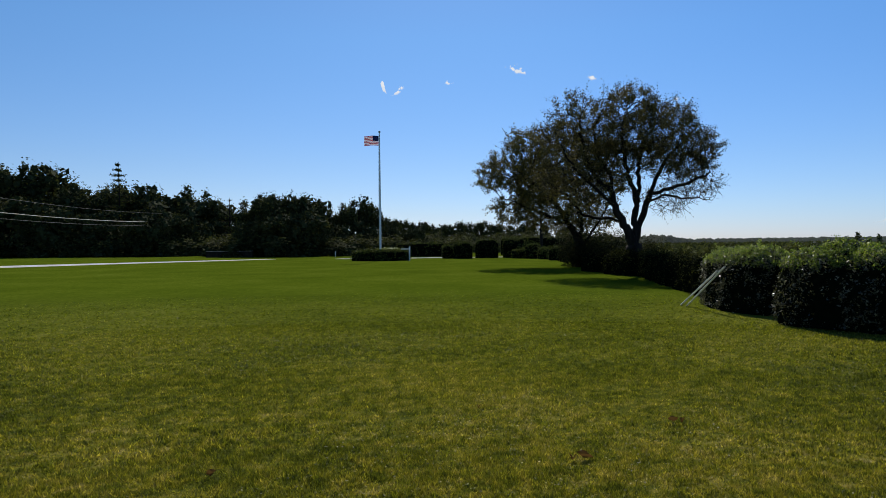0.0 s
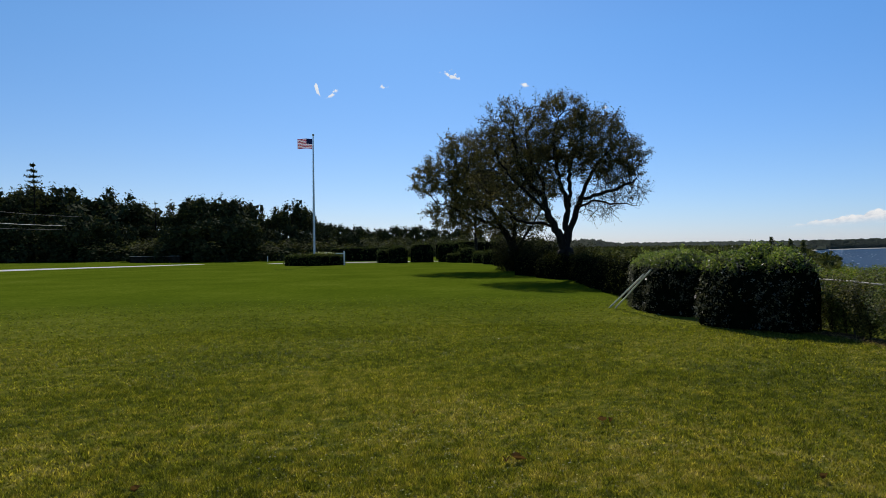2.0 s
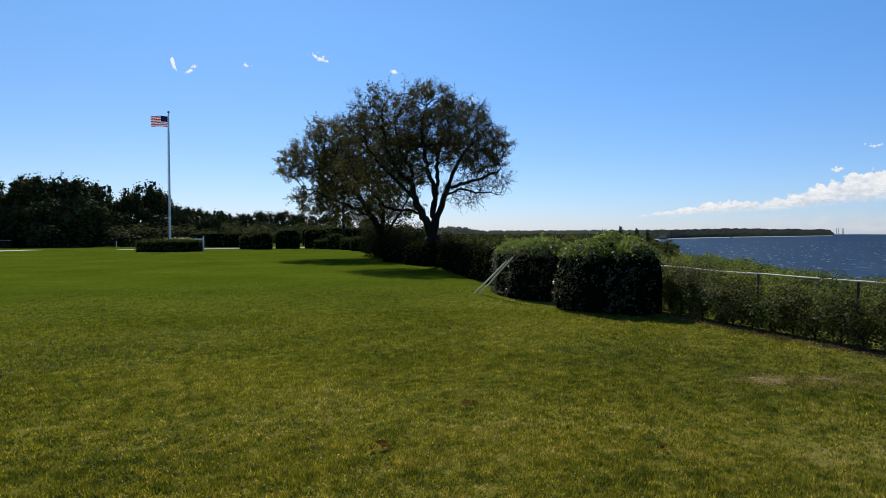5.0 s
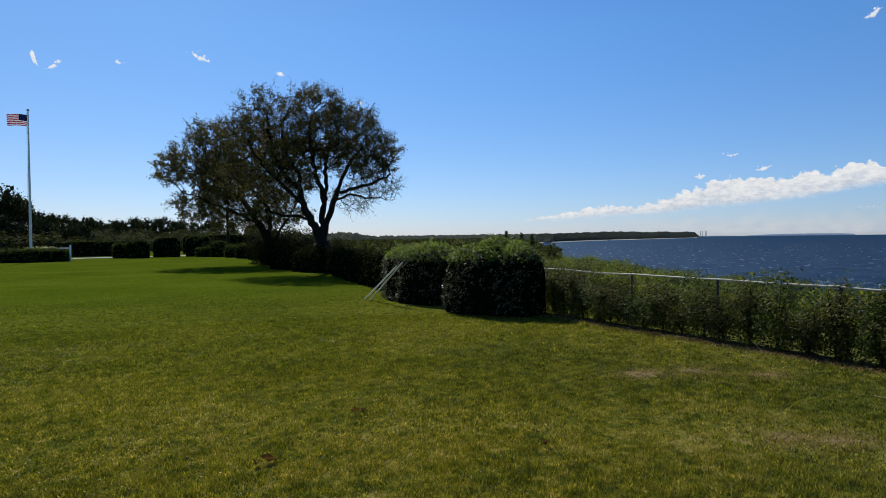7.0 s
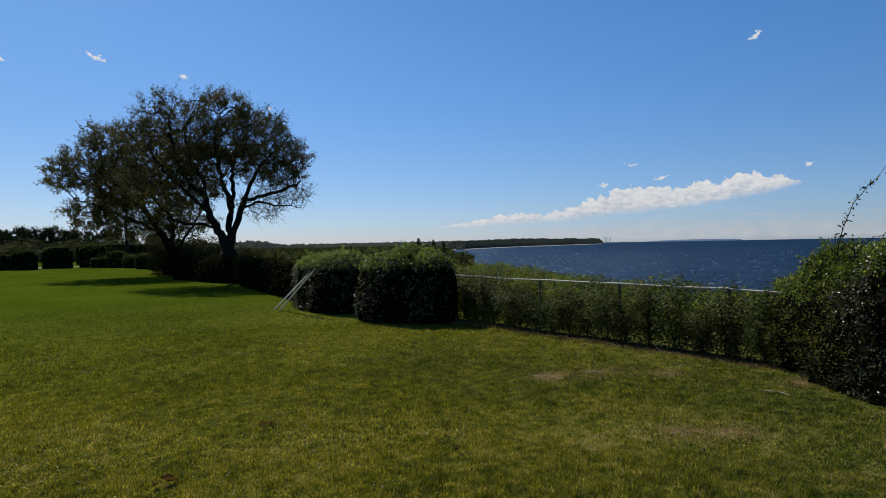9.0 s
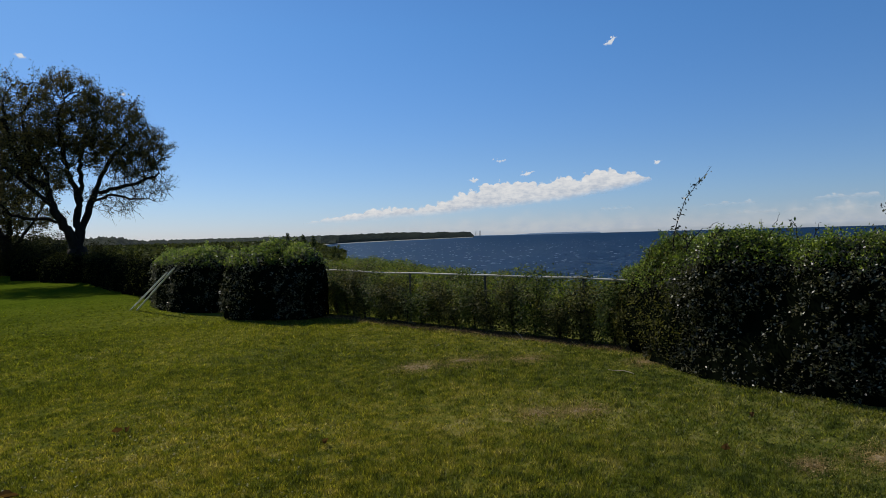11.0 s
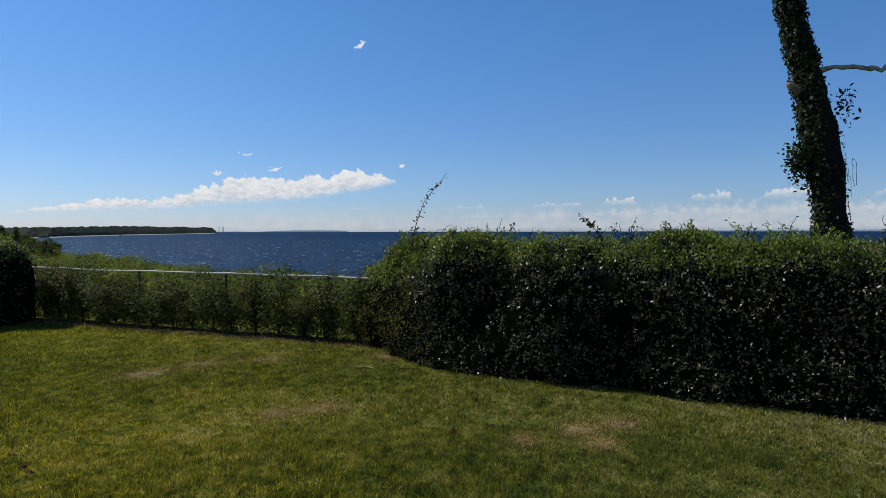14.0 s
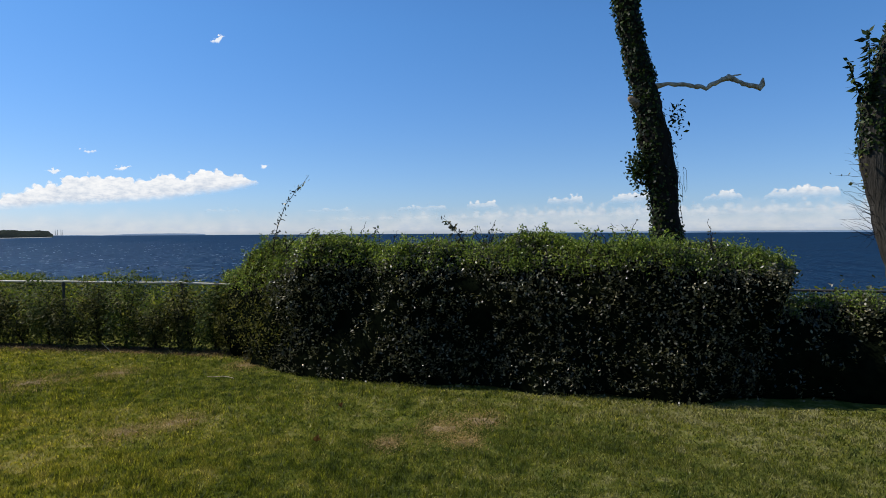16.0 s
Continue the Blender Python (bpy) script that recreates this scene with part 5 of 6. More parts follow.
for k in range(64):
    p0 = np.array([g.uniform(-0.1, 0.2), g.uniform(0.46, 0.64), g.uniform(1.75, 2.75)])
    d = np.array([g.normal(0, 0.1), g.uniform(0.06, 0.34), g.uniform(-0.15, 0.3)])
    s = np.linspace(0, 1, 9)[:, None]
    ln = p0 + d * s + np.array([0, g.normal(0, 0.06), g.normal(0.02, 0.08)]) * s ** 2 + g.normal(0, 0.006, (9, 3))
    twig_lines.append((ln, np.linspace(0.0035, 0.001, 9)))
    twig_pts.append(ln[2:])
put("side_twigs", np_mesh("side_twigs", *tubes(twig_lines, 4)), M_bark, trunk_f)
tp = np.concatenate(twig_pts)
at = tp[g.integers(0, len(tp), 130)] + g.normal(0, 0.03, (130, 3))
at = at[at[:, 2] > 2.35]
tagged(put("twig_leaves", np_mesh("twig_leaves", *leaves(at, g.normal(0, 1, (len(at), 3)), 0.05, 0.5, g)), M_vine, trunk_f), kind="stuff")


# ---- woods behind the lawn ----
def crown_mesh(seed, clumps, count, size, shape=(1.0, 1.0, 1.0), low=0.25):
    """A crown of unit width and height built of many leaf clumps; vertices and faces."""
    g = np.random.default_rng(seed)
    way = unit(g.normal(0, 1, (clumps, 3)))
    r = g.random(clumps) ** 0.45
    c = np.stack([way[:, 0] * r * 0.40, way[:, 1] * r * 0.40, low + (1 - low) * (0.5 + way[:, 2] * r * 0.42)], -1)
    rad = g.uniform(0.09, 0.19, clumps)
    pick = g.choice(clumps, count, p=rad ** 2 / (rad ** 2).sum())
    d = unit(g.normal(0, 1, (count, 3)))
    at = c[pick] + d * (rad[pick] * g.random(count) ** 0.5)[:, None] * np.array(shape)
    return leaves(at, d + (0, 0, 0.3), size, 0.75, g), c, rad


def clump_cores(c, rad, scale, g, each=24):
    """The inner leafage of a crown, its shade put into a darker colour: large overlapping leaves in the middle of each
    clump.
    """
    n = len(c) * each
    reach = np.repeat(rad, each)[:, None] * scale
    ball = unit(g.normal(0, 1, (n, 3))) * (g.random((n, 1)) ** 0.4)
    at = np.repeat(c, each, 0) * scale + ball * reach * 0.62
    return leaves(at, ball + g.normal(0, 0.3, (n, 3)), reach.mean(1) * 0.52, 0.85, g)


def wood_tree(seed, tall, wide, count, clumps, low=0.22, label="tall leafy tree at the edge of the woods", mat=M_wood, leaf=0.31):
    """A tree of the far woods: trunk, limbs and a clumped crown."""
    g = np.random.default_rng(seed)
    ob = thing("woodland_tree", (0, 0, 0), label, "tree", "trees of the woods behind the lawn")
    (v, f), c, rad = crown_mesh(seed, clumps, count, leaf / tall, low=low)
    scale = np.array([wide, wide, tall])
    vv = v.reshape(-1, 4, 3)
    mid = vv.mean(1, keepdims=True)
    vv = mid * scale + (vv - mid) * tall
    tagged(put("crown", np_mesh("crown", vv.reshape(-1, 3), f), mat, ob), kind="stuff")
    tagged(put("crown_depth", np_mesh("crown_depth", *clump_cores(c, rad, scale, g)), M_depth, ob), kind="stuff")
    top = np.array([[0, 0, -0.2], [0.01 * tall, 0, 0.3 * tall], [0, 0.01 * tall, 0.75 * tall]])
    put("trunk", np_mesh("trunk", *tubes([(top, np.array([0.028, 0.02, 0.008]) * tall)], 7)), M_bark, ob)
    lines = []
    for q in c[g.choice(len(c), min(9, len(c)), replace=False)]:
        a = np.array([0, 0, tall * g.uniform(0.2, 0.5)])
        b = q * scale
        lines.append((np.stack([a, (a + b) / 2 + g.normal(0, 0.1, 3), b]), np.array([0.011, 0.008, 0.003]) * tall))
    tagged(put("limbs", np_mesh("limbs", *tubes(lines, 5)), M_bark, ob), kind="stuff")
    return ob


def bearing(px):
    return math.degrees(math.atan((px - 784) / 1154.0)) + 0.58


def stand(proto, px, tall, dist, k):
    """A copy of a woodland tree on its bearing, scaled to its height."""
    a = radians(bearing(px))
    ob = copy_thing(proto, pose(dist * math.sin(a), dist * math.cos(a), 0, 0, 0, k * 67.0))
    ob.scale = (tall / 10.0,) * 3
    return ob


PROTO = [wood_tree(601, 10, 8.6, 3400, 50), wood_tree(602, 10, 7.4, 3200, 46, 0.16), wood_tree(603, 10, 9.6, 3500, 56, 0.12), wood_tree(604, 10, 6.4, 3200, 28, 0.35, "tall open-crowned tree at the edge of the woods"),
         wood_tree(605, 10, 11.5, 3300, 64, 0.05, "broad dense tree with foliage down to the ground")]
for k, ob in enumerate(PROTO):
    a = radians(bearing((-150, -210, -120, -260, -320)[k]))
    ob.location, ob.scale = (150 * math.sin(a), 150 * math.cos(a), 0), (1.6,) * 3


def rise(px, py, dist):
    """The height of a treetop seen at a level over the horizon."""
    return 1.64 + dist * (432.0 - (px - 784) * 0.00925 - py) / 1154.0 * math.cos(math.atan((px - 784) / 1154.0))


WOODS = ((-60, 300, 150, 0), (-10, 292, 148, 2), (40, 290, 146, 0), (92, 300, 150, 3), (125, 332, 140, 1), (160, 334, 142, 0), (205, 325, 150, 1), (240, 328, 140, 0), (275, 345, 135, 2), (318, 345, 128, 4), (345, 331, 132, 3), (385, 354, 130, 0),
         (425, 372, 128, 1), (452, 348, 106, 3), (478, 344, 104, 0), (520, 341, 102, 2), (550, 348, 103, 0), (578, 376, 112, 1), (600, 362, 112, 3), (636, 349, 112, 3), (662, 362, 114, 3), (690, 386, 128, 0), (715, 389, 150, 1), (742, 393, 160, 0),
         (765, 396, 175, 2), (790, 397, 180, 0), (816, 391, 190, 1), (836, 394, 185, 3), (855, 390, 185, 1), (880, 396, 180, 0), (905, 398, 178, 2), (935, 396, 170, 0), (965, 398, 170, 1), (1000, 402, 160, 0), (1035, 408, 150, 2), (1075, 414, 150, 1),
         (-20, 340, 132, 4), (60, 350, 130, 4), (110, 372, 126, 4), (180, 372, 124, 4), (235, 385, 120, 4), (290, 372, 118, 4), (340, 380, 122, 4), (395, 392, 124, 4), (440, 390, 100, 4), (490, 378, 97, 4), (545, 375, 97, 4), (590, 392, 104, 4),
         (640, 392, 108, 4), (690, 402, 112, 4), (735, 402, 110, 4), (770, 410, 130, 4), (830, 412, 140, 4), (880, 414, 140, 4), (930, 416, 130, 4), (985, 418, 120, 4), (1045, 424, 110, 4))
for k, (px, py, dist, kind_of) in enumerate(WOODS):
    tall = rise(px, py, dist)
    stand(PROTO[kind_of], px, tall * 1.03, dist, k)


def conifer(at, tall, label, seed, sparse):
    """A thin spire with whorls of drooping branches."""
    g = np.random.default_rng(seed)
    ob = thing("conifer", at, label, "tree")
    put("trunk", np_mesh("trunk", *tubes([(np.array([[0, 0, 0], [0.1, 0, tall * 0.6], [0, 0, tall]]), np.array([0.22, 0.14, 0.03]))], 7)), M_bark, ob)
    lines, spots = [], []
    for z in np.arange(tall * 0.3, tall * 0.98, 0.95):
        for a in g.uniform(0, 2 * np.pi, 6):
            long = (tall - z) * 0.42 * g.uniform(0.4, 1.2) + 0.3
            s = np.linspace(0, 1, 5)[:, None]
            ln = np.array([0, 0, z]) + np.array([math.cos(a), math.sin(a), -0.05]) * long * s + np.array([0, 0, 0.25]) * s ** 2 * long * 0.5
            lines.append((ln, np.linspace(0.05, 0.015, 5)))
            spots.append(ln)
    tagged(put("branches", np_mesh("branches", *tubes(lines, 4)), M_bark, ob), kind="stuff")
    spots = np.concatenate(spots)
    at_l = spots[g.integers(0, len(spots), sparse)] + g.normal(0, 0.085, (sparse, 3))
    tagged(put("needles", np_mesh("needles", *leaves(at_l, g.normal(0, 1, (sparse, 3)) + (0, 0, 0.6), 0.27, 0.4, g)), M_wood, ob), kind="stuff")


for px, py, dist, sparse, words in ((212, 287, 132, 4200, "thin spired conifer rising over the woods"), (407, 350, 122, 260, "thin half-bare tree rising over the woods")):
    a = radians(bearing(px))
    conifer((dist * math.sin(a), dist * math.cos(a), 0), rise(px, py, dist), words, int(px), sparse)
UNDER = shrub("undergrowth_shrub", (-60, 110, 0), 2.2, 3.2, 640, 0.40, M_wood, "dense dark shrub under the woods' edge", 700, "undergrowth at the woods' edge", 6)
g = np.random.default_rng(701)
hubs = np.stack([g.uniform(-1.7, 1.7, 14), g.uniform(-1.2, 1.2, 14), np.r_[np.full(5, 0.15), g.uniform(0.3, 2.0, 9)]], -1)
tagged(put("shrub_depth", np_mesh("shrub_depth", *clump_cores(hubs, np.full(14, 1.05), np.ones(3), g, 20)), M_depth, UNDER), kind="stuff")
for k, px in enumerate(range(-60, 1100, 15)):
    d = float(np.interp(px, (-60, 120, 300, 450, 600, 700, 800, 1000), (135, 122, 114, 94, 96, 102, 118, 105))) + (k % 4) * 4
    a = radians(bearing(px + (k * 7) % 11))
    ob = copy_thing(UNDER, pose(d * math.sin(a), d * math.cos(a), 0, 0, 0, k * 41.0))
    ob.scale = (1.25, 1.25, 0.8 + 0.35 * ((k * 5) % 4) / 3)

# low wall and a house among the trees
wall = thing("garden_wall", (0, 0, 0), "low dark stone garden wall under the trees", "wall")
a0, a1 = radians(bearing(366)), radians(bearing(448))
w0, w1 = Vector((100 * math.sin(a0), 100 * math.cos(a0), 0)), Vector((96 * math.sin(a1), 96 * math.cos(a1), 0))
for nm, z0, z1, half, mat in (("wall_body", 0.0, 0.86, 0.22, M_stone), ("coping", 0.862, 0.91, 0.26, M_concrete)):
    bm = bmesh.new()
    box(bm, (0, -half, z0), ((w1 - w0).length, half, z1), 0.03)
    ob = part(nm, bm, mat, wall)
    ob.matrix_local = Matrix.Translation(w0) @ Matrix.Rotation(math.atan2(w1.y - w0.y, w1.x - w0.x), 4, "Z")
ah = radians(bearing(8))
house = thing("house", (134 * math.sin(ah) - 2.0, 134 * math.cos(ah), 0), "grey shingled house half hidden by the trees", "house")
house.rotation_euler.z = -ah
bm = bmesh.new()
box(bm, (-7, 0, 0), (5.2, 6, 3.1))
part("wall", bm, M_wall, house)
bm = bmesh.new()
rv = [bm.verts.new(q) for q in ((-7.4, -0.5, 3.0), (5.6, -0.5, 3.0), (5.6, 6.5, 3.0), (-7.4, 6.5, 3.0), (-6.6, 3, 5.2), (4.8, 3, 5.2))]
for q in ((0, 1, 5, 4), (1, 2, 5), (2, 3, 4, 5), (3, 0, 4), (3, 2, 1, 0)):
    bm.faces.new([rv[k] for k in q])
part("roof", bm, M_roof, house)
for wx in (-5.4, -2.6, 0.2, 3.0):
    bm = bmesh.new()
    box(bm, (wx - 0.6, -0.06, 0.9), (wx + 0.6, 0.04, 2.4))
    fr = part("window", bm, M_white, house)
    for q in (-0.28, 0.28):
        bm = bmesh.new()
        box(bm, (wx + q - 0.24, -0.075, 0.98), (wx + q + 0.24, -0.045, 2.32))
        part("pane", bm, M_glass, fr)


def cable(points, sag, rad, label, mat=M_wire):
    p0, p1 = (np.array(q, float) for q in points)
    s = np.linspace(0, 1, 30)[:, None]
    line = p0 + (p1 - p0) * s - np.array([0, 0, sag]) * 4 * s * (1 - s)
    ob = thing("overhead_cable", tuple(p0), label, "cable", "overhead cables")
    put("strand", np_mesh("strand", *tubes([(line - p0, np.full(30, rad))], 6)), mat, ob, smooth=True)


def along(px, py, dist):
    a = radians(bearing(px))
    return (dist * math.sin(a), dist * math.cos(a), rise(px, py, dist))


cable((along(-330, 338, 62), along(264, 393, 118)), 0.5, 0.042, "thick pale overhead cable crossing to the trees", M_galv)
cable((along(-330, 352, 62), along(268, 399, 119)), 0.6, 0.028, "thin overhead cable under the thick one")
cable((along(-330, 296, 62), along(290, 378, 119)), 0.7, 0.024, "thin overhead cable crossing to the trees")


# ---- flagpole and its ring hedge ----
FX, FY = -5.75, 67.4
pole = thing("flagpole", (FX, FY, 0), "tall white flagpole with a ball on top", "flagpole")
put("shaft", np_mesh("shaft", *tubes([(np.array([[0, 0, 0], [0, 0, 6.5], [0, 0, 13.15]]), np.array([0.115, 0.095, 0.055]))], 12)), M_white, pole, smooth=True)
bm = bmesh.new()
bmesh.ops.create_uvsphere(bm, u_segments=12, v_segments=8, radius=0.12, matrix=Matrix.Translation((0, 0, 13.27)))
part("ball", bm, M_galv, pole, smooth=True)
put("halyard", np_mesh("halyard", *tubes([(np.array([[-0.13, -0.05, 1.3], [-0.14, -0.05, 7.0], [-0.10, -0.03, 13.0]]), np.full(3, 0.008))], 4)), M_wire, pole)
put("collar", np_mesh("collar", *tubes([(np.array([[0, 0, 0], [0, 0, 0.12], [0, 0, 0.2]]), np.array([0.22, 0.22, 0.12]))], 12)), M_concrete, pole)
flag = thing("flag", (FX - 0.08, FY, 11.85), "striped red, white and blue flag flying from the pole", "flag")
FW, FH = 1.5, 1.0


def cloth(u0, u1, v0, v1, off):
    """A piece of the waving flag between two fractions of its length and of its height."""
    us, vs = np.linspace(u0, u1, 14), np.linspace(v0, v1, 4)
    U, V = np.meshgrid(us, vs, indexing="ij")
    x = -FW * U
    yy = 0.12 * U * np.sin(U * 7.5 + V * 1.2) + off
    z = FH * V + 0.08 * np.sin(U * 5.0 + 0.6) * U + 0.05 * U
    v = np.stack([x, yy, z], -1).reshape(-1, 3)
    a, b = np.meshgrid(np.arange(13), np.arange(3), indexing="ij")
    return np_mesh("stripe", v, np.stack([a * 4 + b, a * 4 + b + 1, (a + 1) * 4 + b + 1, (a + 1) * 4 + b], -1).reshape(-1, 4))


for k in range(13):
    put("stripe", cloth(0, 1, k / 13, (k + 1) / 13, 0), M_flag_red if k % 2 == 0 else M_flag_white, flag)
put("canton", cloth(0, 0.4, 6 / 13, 1, -0.008), M_flag_blue, flag)
put("canton", cloth(0, 0.4, 6 / 13, 1, 0.008), M_flag_blue, flag)
ring_hedge = hedge("ring_hedge", ((-8.1, 66.9, 0.6, 1.05), (-7.2, 66.0, 0.65, 1.06), (-5.7, 65.6, 0.65, 1.06), (-4.2, 66.0, 0.65, 1.06), (-3.3, 66.9, 0.6, 1.05)), 9000, 0.12, "low clipped oval hedge round the flagpole", M_clip, 0.05, 60.0, 0.06)
g = np.random.default_rng(62)
bed = thing("flower_bed", (-4.9, 67.4, 0), "pale flowering plants inside the clipped ring hedge", "flowers")
at = g.normal(0, 1, (900, 3)) * (0.75, 0.4, 0.1) + (0, 0, 1.08)
tagged(put("leaves", np_mesh("leaves", *leaves(at, g.normal(0, 1, (900, 3)) + (0, 0, 1), 0.14, 0.5, g)), M_bluff, bed), kind="stuff")
put("stalks", np_mesh("stalks", *tubes([(np.array([[x, yy, 0], [x * 1.1, yy, 1.1]]), (0.012, 0.006)) for x, yy in g.normal(0, 0.5, (30, 2)) * (1.3, 0.6)], 4)), M_bark, bed)
at = g.normal(0, 1, (160, 3)) * (0.7, 0.35, 0.05) + (0, 0, 1.24)
tagged(put("blossoms", np_mesh("blossoms", *leaves(at, g.normal(0, 0.5, (160, 3)) + (0, 0, 1), 0.10, 0.9, g)), M_flower, bed), kind="stuff")
shrub("ring_shrub", (-7.4, 67.6, 0), 0.5, 1.3, 500, 0.13, M_wood, "small loose shrub inside the ring hedge", 64)

post = thing("sign_post", (-2.72, 66.6, 0), "white post with a side arm on the far lawn", "post")
bm = bmesh.new()
box(bm, (-0.07, -0.07, -0.05), (0.07, 0.07, 1.35), 0.01)
part("upright", bm, M_white, post)
bm = bmesh.new()
box(bm, (-0.85, -0.04, 1.12), (-0.074, 0.04, 1.22), 0.008)
part("arm", bm, M_white, post)
bm = bmesh.new()
bmesh.ops.create_cone(bm, cap_ends=True, segments=4, radius1=0.13, radius2=0.01, depth=0.1, matrix=Matrix.Translation((0, 0, 1.405)) @ Matrix.Rotation(radians(45), 4, "Z"))
part("cap", bm, M_white, post)
for mx_, my_ in ((-14.2, 92.0),):
    mk = thing("marker_stake", (mx_, my_, 0), "short white marker stake in the lawn", "stake")
    bm = bmesh.new()
    box(bm, (-0.05, -0.05, -0.05), (0.05, 0.05, 0.75), 0.008)
    part("stake", bm, M_white, mk)


def strip(name, line, label, z=0.012):
    """A paved way along a line of (x, y, half width)."""
    ln = np.array(line, float)
    s = np.linspace(0, len(ln) - 1, 40)
    ln = np.stack([np.interp(s, np.arange(len(ln)), c) for c in ln.T], -1)
    for _ in range(4):
        ln[1:-1] = (ln[:-2] + 2 * ln[1:-1] + ln[2:]) / 4
    way = unit(np.gradient(ln[:, :2], axis=0))
    side = np.stack([way[:, 1], -way[:, 0]], -1) * ln[:, 2:3]
    rows = [np.c_[ln[:, :2] + side * q, np.full(40, zz)] for q, zz in ((-1.03, -0.02), (-1, z), (0, z + 0.01), (1, z), (1.03, -0.02))]
    a, b = np.meshgrid(np.arange(4), np.arange(39), indexing="ij")
    f = np.stack([a * 40 + b, (a + 1) * 40 + b, (a + 1) * 40 + b + 1, a * 40 + b + 1], -1).reshape(-1, 4)
    tagged(put(name, np_mesh(name, np.concatenate(rows), f), M_concrete), label, "driveway", kind="structure")


strip("road", ((-60, 36, 3.6), (-46, 47, 3.4), (-38.5, 55, 3.0), (-33, 63, 2.4), (-28.5, 68.5, 1.9), (-24, 73.5, 1.5), (-20, 79, 1.0)), "pale concrete driveway across the lawn")
strip("pavement", ((-11.5, 77.5, 0.9), (-10, 76.8, 1.2), (-7, 76.5, 1.3), (0, 79, 1.3), (6, 80, 1.3), (12, 79, 1.0)), "pale path behind the flagpole hedge")

# ---- lawn: blades, bare patches, fallen leaves ----
PATCH = ((5.72, 5.86, 0.38, 0.20), (6.42, 5.62, 0.50, 0.17), (6.95, 5.05, 0.35, 0.12), (4.92, 3.42, 0.26, 0.15), (5.25, 3.15, 0.3, 0.12), (5.45, 0.85, 0.32, 0.13), (5.75, 0.55, 0.28, 0.12), (5.15, 0.6, 0.2, 0.1), (5.0, 1.2, 0.18, 0.08), (7.7, 3.75, 0.35, 0.12))


def bare_at(x, y):
    """How bare the turf is: 1 in the middle of a worn patch."""
    q = np.stack([x, y, 0 * x], -1)
    wob = 1 + 0.45 * lumps(q, 4.5) + 0.3 * lumps(q, 11.0, 2.0)
    most = np.zeros_like(x)
    for cx, cy, ra, rb in PATCH:
        a = math.atan2(cx, cy)
        u, v = (x - cx) * math.cos(a) - (y - cy) * math.sin(a), (x - cx) * math.sin(a) + (y - cy) * math.cos(a)
        most = np.maximum(most, 1.25 - np.hypot(u / ra, v / (rb * 1.6)) * wob)
    return np.clip(most, 0, 1)


for cx, cy, ra, rb in PATCH:
    a = math.atan2(cx, cy)
    th = np.linspace(0, 2 * np.pi, 29)[:-1]
    q = np.stack([np.cos(th), np.sin(th)], -1)
    rim = 0.42 + 0.34 * lumps(np.c_[q * 1.7, 0 * th] + cx, 1.7) + 0.2 * lumps(np.c_[q * 4.0, 0 * th] + cy, 2.0)
    pts = q * rim[:, None] * (ra, rb * 1.6)
    xy = np.c_[pts[:, 0] * math.cos(a) + pts[:, 1] * math.sin(a), -pts[:, 0] * math.sin(a) + pts[:, 1] * math.cos(a)]
    v = np.r_[[[0, 0, 0.009]], np.c_[xy * 0.7, np.full(28, 0.008)], np.c_[xy, np.full(28, -0.004)]]
    k = np.arange(28)
    f = np.r_[np.c_[1 + k, 29 + k, 29 + (k + 1) % 28, 1 + (k + 1) % 28], np.c_[0 * k[::2], 1 + k[::2], 1 + k[1::2], 1 + (k[1::2] + 1) % 28]]
    ob = put("bare_patch", np_mesh("bare_patch", v, f), M_soil, smooth=True)
    ob.location = (cx, cy, 0)
    tagged(ob, "worn dry patch of thatch and soil in the lawn", "bare patch", kind="structure")


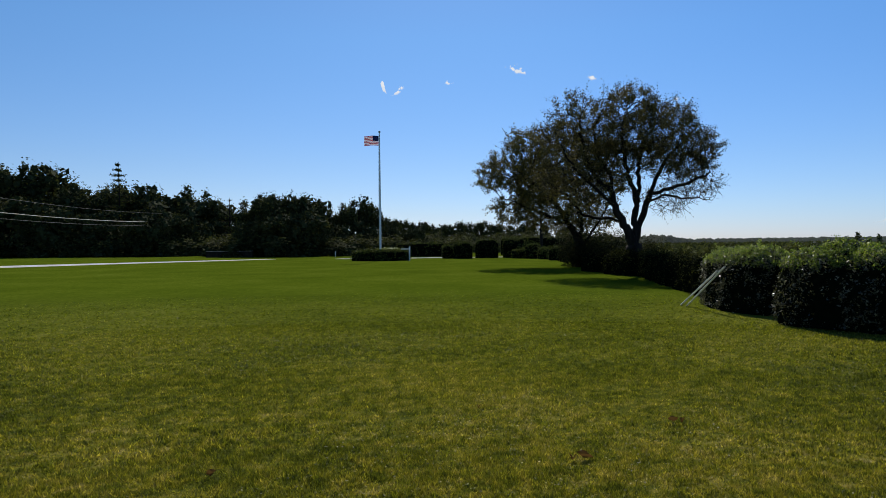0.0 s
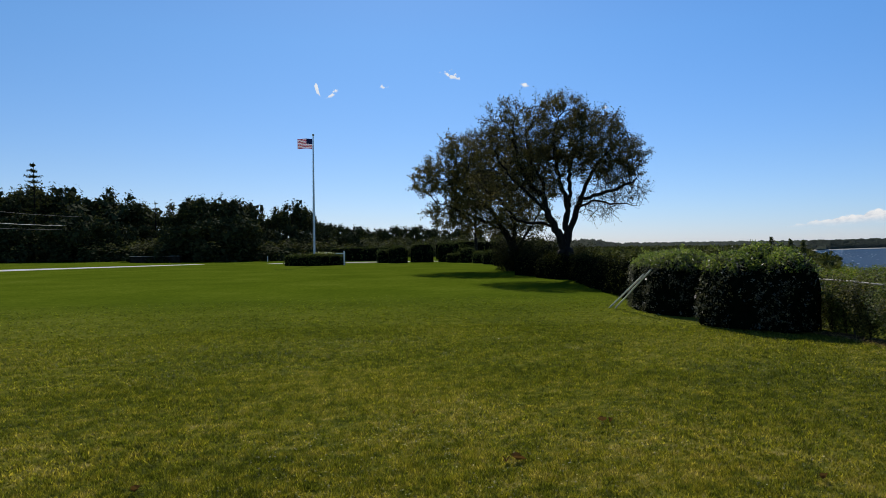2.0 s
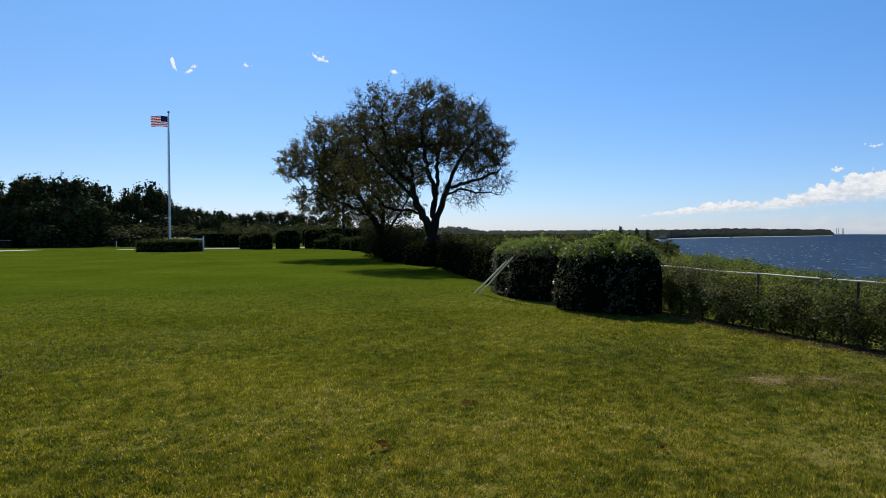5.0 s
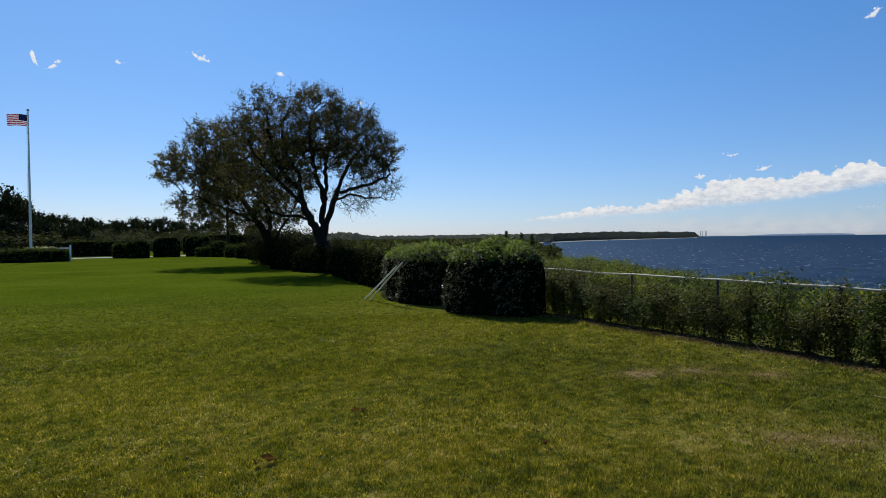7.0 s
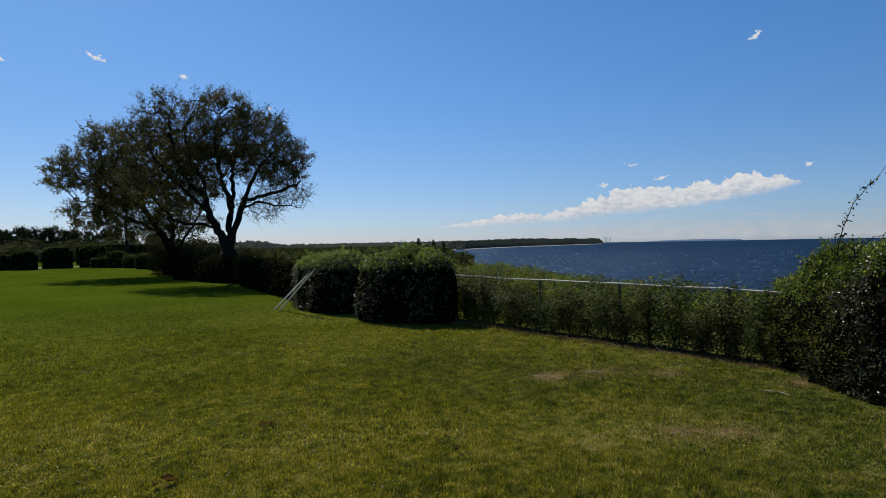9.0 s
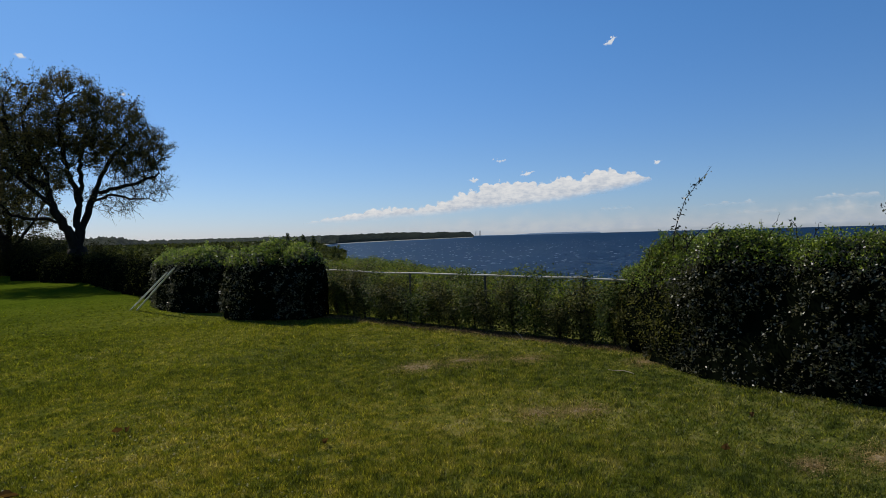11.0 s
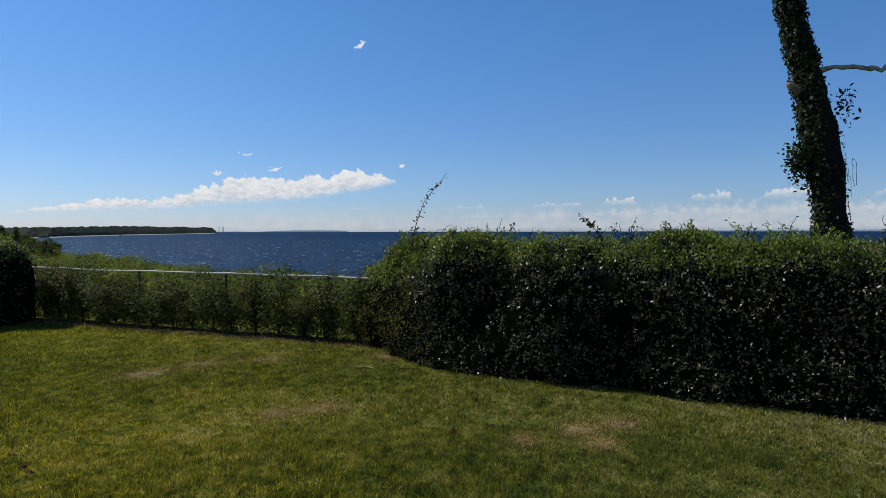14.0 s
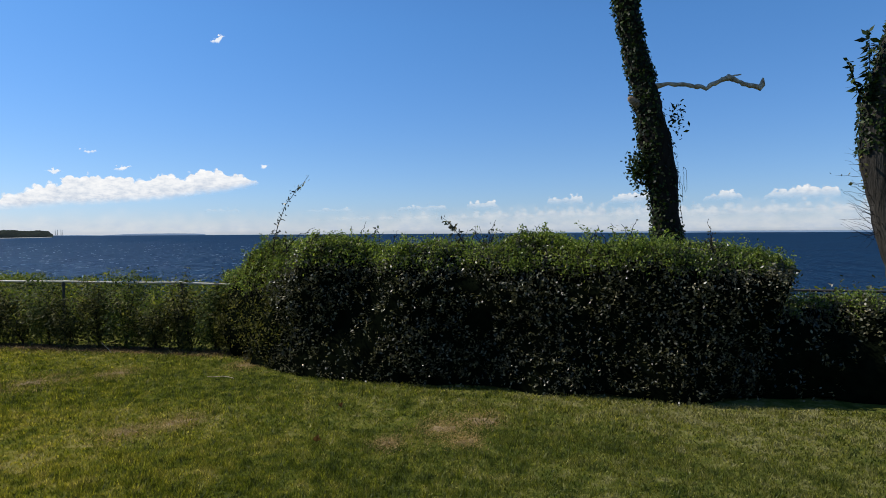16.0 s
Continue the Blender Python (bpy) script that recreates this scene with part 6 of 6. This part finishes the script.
def blades_at(r0, r1, per, tall, wide, seed, first=-50, last=130, ease=0.01):
    g = np.random.default_rng(seed)
    lo, hi = radians(first), radians(last)
    n = int(per * (hi - lo) / 2 * (r1 * r1 - r0 * r0))
    r, a = np.sqrt(g.uniform(r0 * r0, r1 * r1, n)), g.uniform(lo, hi, n)
    x, y = r * np.sin(a), r * np.cos(a)
    front = np.interp(y, [-8, -2, -0.6, 0.5, 1.9, 2.8, 3.4, 3.9, 9.5, 10.8, 11.2, 12.4, 13.7, 15.5, 18.6, 31, 45], [6.6, 6.55, 6.75, 7.0, 7.0, 7.2, 7.6, 8.24, 8.24, 8.2, 7.6, 6.95, 6.75, 6.7, 7.5, 9.6, 10.5])
    q = np.stack([x, y, 0 * x], -1)
    fade = (g.random(n) < np.clip((23 - r) / 9, 0, 1)) & (g.random(n) < (r - r0) / ease)
    if last - first < 360:
        fade &= g.random(n) < np.clip(np.minimum(a - lo, hi - a) / radians(14), 0, 1)
    ok = fade & (x < front) & (g.random(n) > bare_at(x, y) * 0.5) & (g.random(n) < 0.82 + 0.16 * lumps(q, 3.1) + 0.22 * lumps(q, 8.3, 9.0) + 0.2 * lumps(q[:, [1, 0, 2]], 19.0, 2.0))
    x, y, n = x[ok], y[ok], int(ok.sum())
    thick = 1 + 0.35 * lumps(np.stack([x, y, 0 * x], -1), 1.3, 4.0)
    thick = thick * (1 + 0.35 * lumps(np.stack([x, y, 0 * x], -1), 8.3, 9.0))
    h = tall * g.uniform(0.4, 1.2, n) * thick
    lean = g.normal(0, 0.5, (n, 2)) * h[:, None]
    turn = g.uniform(0, np.pi, n)
    w = np.stack([np.cos(turn), np.sin(turn)], -1) * (wide * g.uniform(0.6, 1.3, n))[:, None]
    base = np.stack([x, y], -1)
    z = np.zeros(n)
    v = np.stack([np.c_[base - w, z - 0.003], np.c_[base + w, z - 0.003], np.c_[base + lean, h]], 1).reshape(-1, 3)
    return v, np.arange(3 * n).reshape(n, 3)


turf_mesh = np_mesh("grass", *join(blades_at(0.1, 5.0, 900, 0.030, 0.0060, 70, -180, 180), blades_at(2.4, 5.5, 10500, 0.025, 0.0050, 71, ease=1.3), blades_at(5.5, 9.0, 4500, 0.025, 0.0076, 72), blades_at(9.0, 14.0, 1700, 0.026, 0.012, 73), blades_at(14.0, 23.0, 420, 0.021, 0.020, 74)))
tagged(put("grass", turf_mesh, M_blade), "short mown grass blades, green to straw yellow", "grass", kind="stuff")
g = np.random.default_rng(76)
n0 = 60000
r, a = np.sqrt(g.uniform(2.8 ** 2, 12 ** 2, n0)), np.radians(g.uniform(-36, 112, n0))
cx, cy = r * np.sin(a), r * np.cos(a)
spot = lumps(np.stack([cx, cy, 0 * cx], -1), 0.55, 1.0) + 0.7 * lumps(np.stack([cx, cy, 0 * cx], -1), 2.1, 6.0)
ok = (spot > 0.35) & (cx < np.interp(cy, [-4, 2, 3.9, 10, 12.4, 18], [6.4, 6.9, 8.0, 8.0, 6.6, 6.6])) & (bare_at(cx, cy) < 0.2)
at = np.stack([cx, cy, g.uniform(0.012, 0.034, n0)], -1)[ok]
tagged(put("clover", np_mesh("clover", *leaves(at, np.tile([0, 0, 1.6], (len(at), 1)), 0.016, 0.85, g)), M_blade), "small round clover leaves spread through the lawn", "clover", kind="stuff")
g = np.random.default_rng(75)
sets = []
for cx, cy, ra, rb in PATCH:
    n = int(2600 * ra * 2)
    x, y = cx + g.normal(0, ra * 0.6, n), cy + g.normal(0, ra * 0.4, n)
    w = unit(g.normal(0, 1, (n, 2))) * 0.003
    d = unit(g.normal(0, 1, (n, 2))) * g.uniform(0.015, 0.05, (n, 1))
    z = g.uniform(0.006, 0.028, n)
    sets.append((np.stack([np.c_[x - w[:, 0], y - w[:, 1], z * 0.4], np.c_[x + w[:, 0], y + w[:, 1], z * 0.4], np.c_[x + d[:, 0], y + d[:, 1], z]], 1).reshape(-1, 3), np.arange(3 * n).reshape(n, 3)))
n = 2600
y = g.uniform(3.7, 11.4, n)
x = np.interp(y, [3.7, 4.2, 10.6, 11.4], [8.2, 8.14, 8.16, 8.05]) + g.normal(0.04, 0.12, n)
w = unit(g.normal(0, 1, (n, 2))) * 0.004
d = unit(g.normal(0, 1, (n, 2))) * g.uniform(0.02, 0.07, (n, 1))
z = g.uniform(0.015, 0.05, n)
sets.append((np.stack([np.c_[x - w[:, 0], y - w[:, 1], z * 0.3], np.c_[x + w[:, 0], y + w[:, 1], z * 0.3], np.c_[x + d[:, 0], y + d[:, 1], z]], 1).reshape(-1, 3), np.arange(3 * n).reshape(n, 3)))
tagged(put("dry_grass", np_mesh("dry_grass", *join(*sets)), M_straw), "dry straw-coloured grass round the worn patches", "grass", kind="stuff")
for k, (lx, ly, size) in enumerate(((1.10, 4.9, 0.10), (1.0, 4.85, 0.07), (2.13, 5.87, 0.085), (2.2, 5.83, 0.05), (4.9, 1.75, 0.06), (3.1, 4.2, 0.05), (0.4, 6.4, 0.05), (-1.6, 4.6, 0.06), (5.9, 1.9, 0.05))):
    g = np.random.default_rng(800 + k)
    bm = bmesh.new()
    ring = []
    for q in range(10):
        a = q / 10 * 2 * math.pi
        r = size * (0.55 + 0.45 * abs(math.cos(a * 1.5 + k))) * (0.5 if q % 2 else 0.75)
        ring.append(bm.verts.new((r * math.cos(a), 0.65 * r * math.sin(a), 0.022 + 0.03 * abs(math.sin(a)) + g.uniform(0, 0.012))))
    mid = bm.verts.new((0, 0, 0.012))
    for q in range(10):
        bm.faces.new((mid, ring[q], ring[(q + 1) % 10]))
    ob = part("fallen_leaf", bm, M_deadleaf)
    ob.location, ob.rotation_euler = (lx, ly, 0.008), (0.1, 0.15, k * 1.3)
    tagged(ob, "curled brown fallen leaf lying on the grass", "leaf", "fallen leaves on the lawn")

# bare earth along the foot of the fence shrubs
yy = np.linspace(3.7, 11.3, 90)
key = np.stack([yy * 3, 0 * yy, 0 * yy], -1)
near = np.interp(yy, [3.7, 4.2, 10.6, 11.3], [8.26, 8.22, 8.24, 8.14]) + 0.09 * lumps(key, 1.0) + 0.05 * lumps(key, 3.1, 2.0)
rows = [np.c_[near - 0.03, yy, np.full(90, -0.006)], np.c_[near, yy, np.full(90, 0.008)], np.c_[near + 0.3, yy, 0.016 + 0.01 * lumps(key, 2.2, 5.0)], np.c_[np.full(90, 8.8), yy, np.full(90, -0.02)]]
a, b = np.meshgrid(np.arange(3), np.arange(89), indexing="ij")
f = np.stack([a * 90 + b, (a + 1) * 90 + b, (a + 1) * 90 + b + 1, a * 90 + b + 1], -1).reshape(-1, 4)
tagged(put("earth_strip", np_mesh("earth_strip", np.concatenate(rows), f), M_earth, smooth=True), "bare brown earth along the fence foot", "soil", kind="structure")

# dry sticks on the grass
for at, tip, label in (((6.87, 3.50, 0.02), (0.02, 0.34, 0.015), "thin pale dry stick lying on the lawn"), ((8.05, 5.95, 0.02), (-0.04, 0.12, 0.16), "short pale twig leaning at the fence foot"), ((7.3, 3.0, 0.02), (-0.12, 0.05, 0.13), "short pale twig leaning at the hedge foot")):
    ob = thing("fallen_stick", at, label, "stick", "dry sticks on the lawn")
    s = np.linspace(0, 1, 6)[:, None]
    put("stick", np_mesh("stick", *tubes([(np.array(tip) * s + np.array([0.01, 0.008, 0.01]) * np.sin(s * 5), np.linspace(0.006, 0.003, 6))], 6)), M_deadwood, ob, smooth=True)
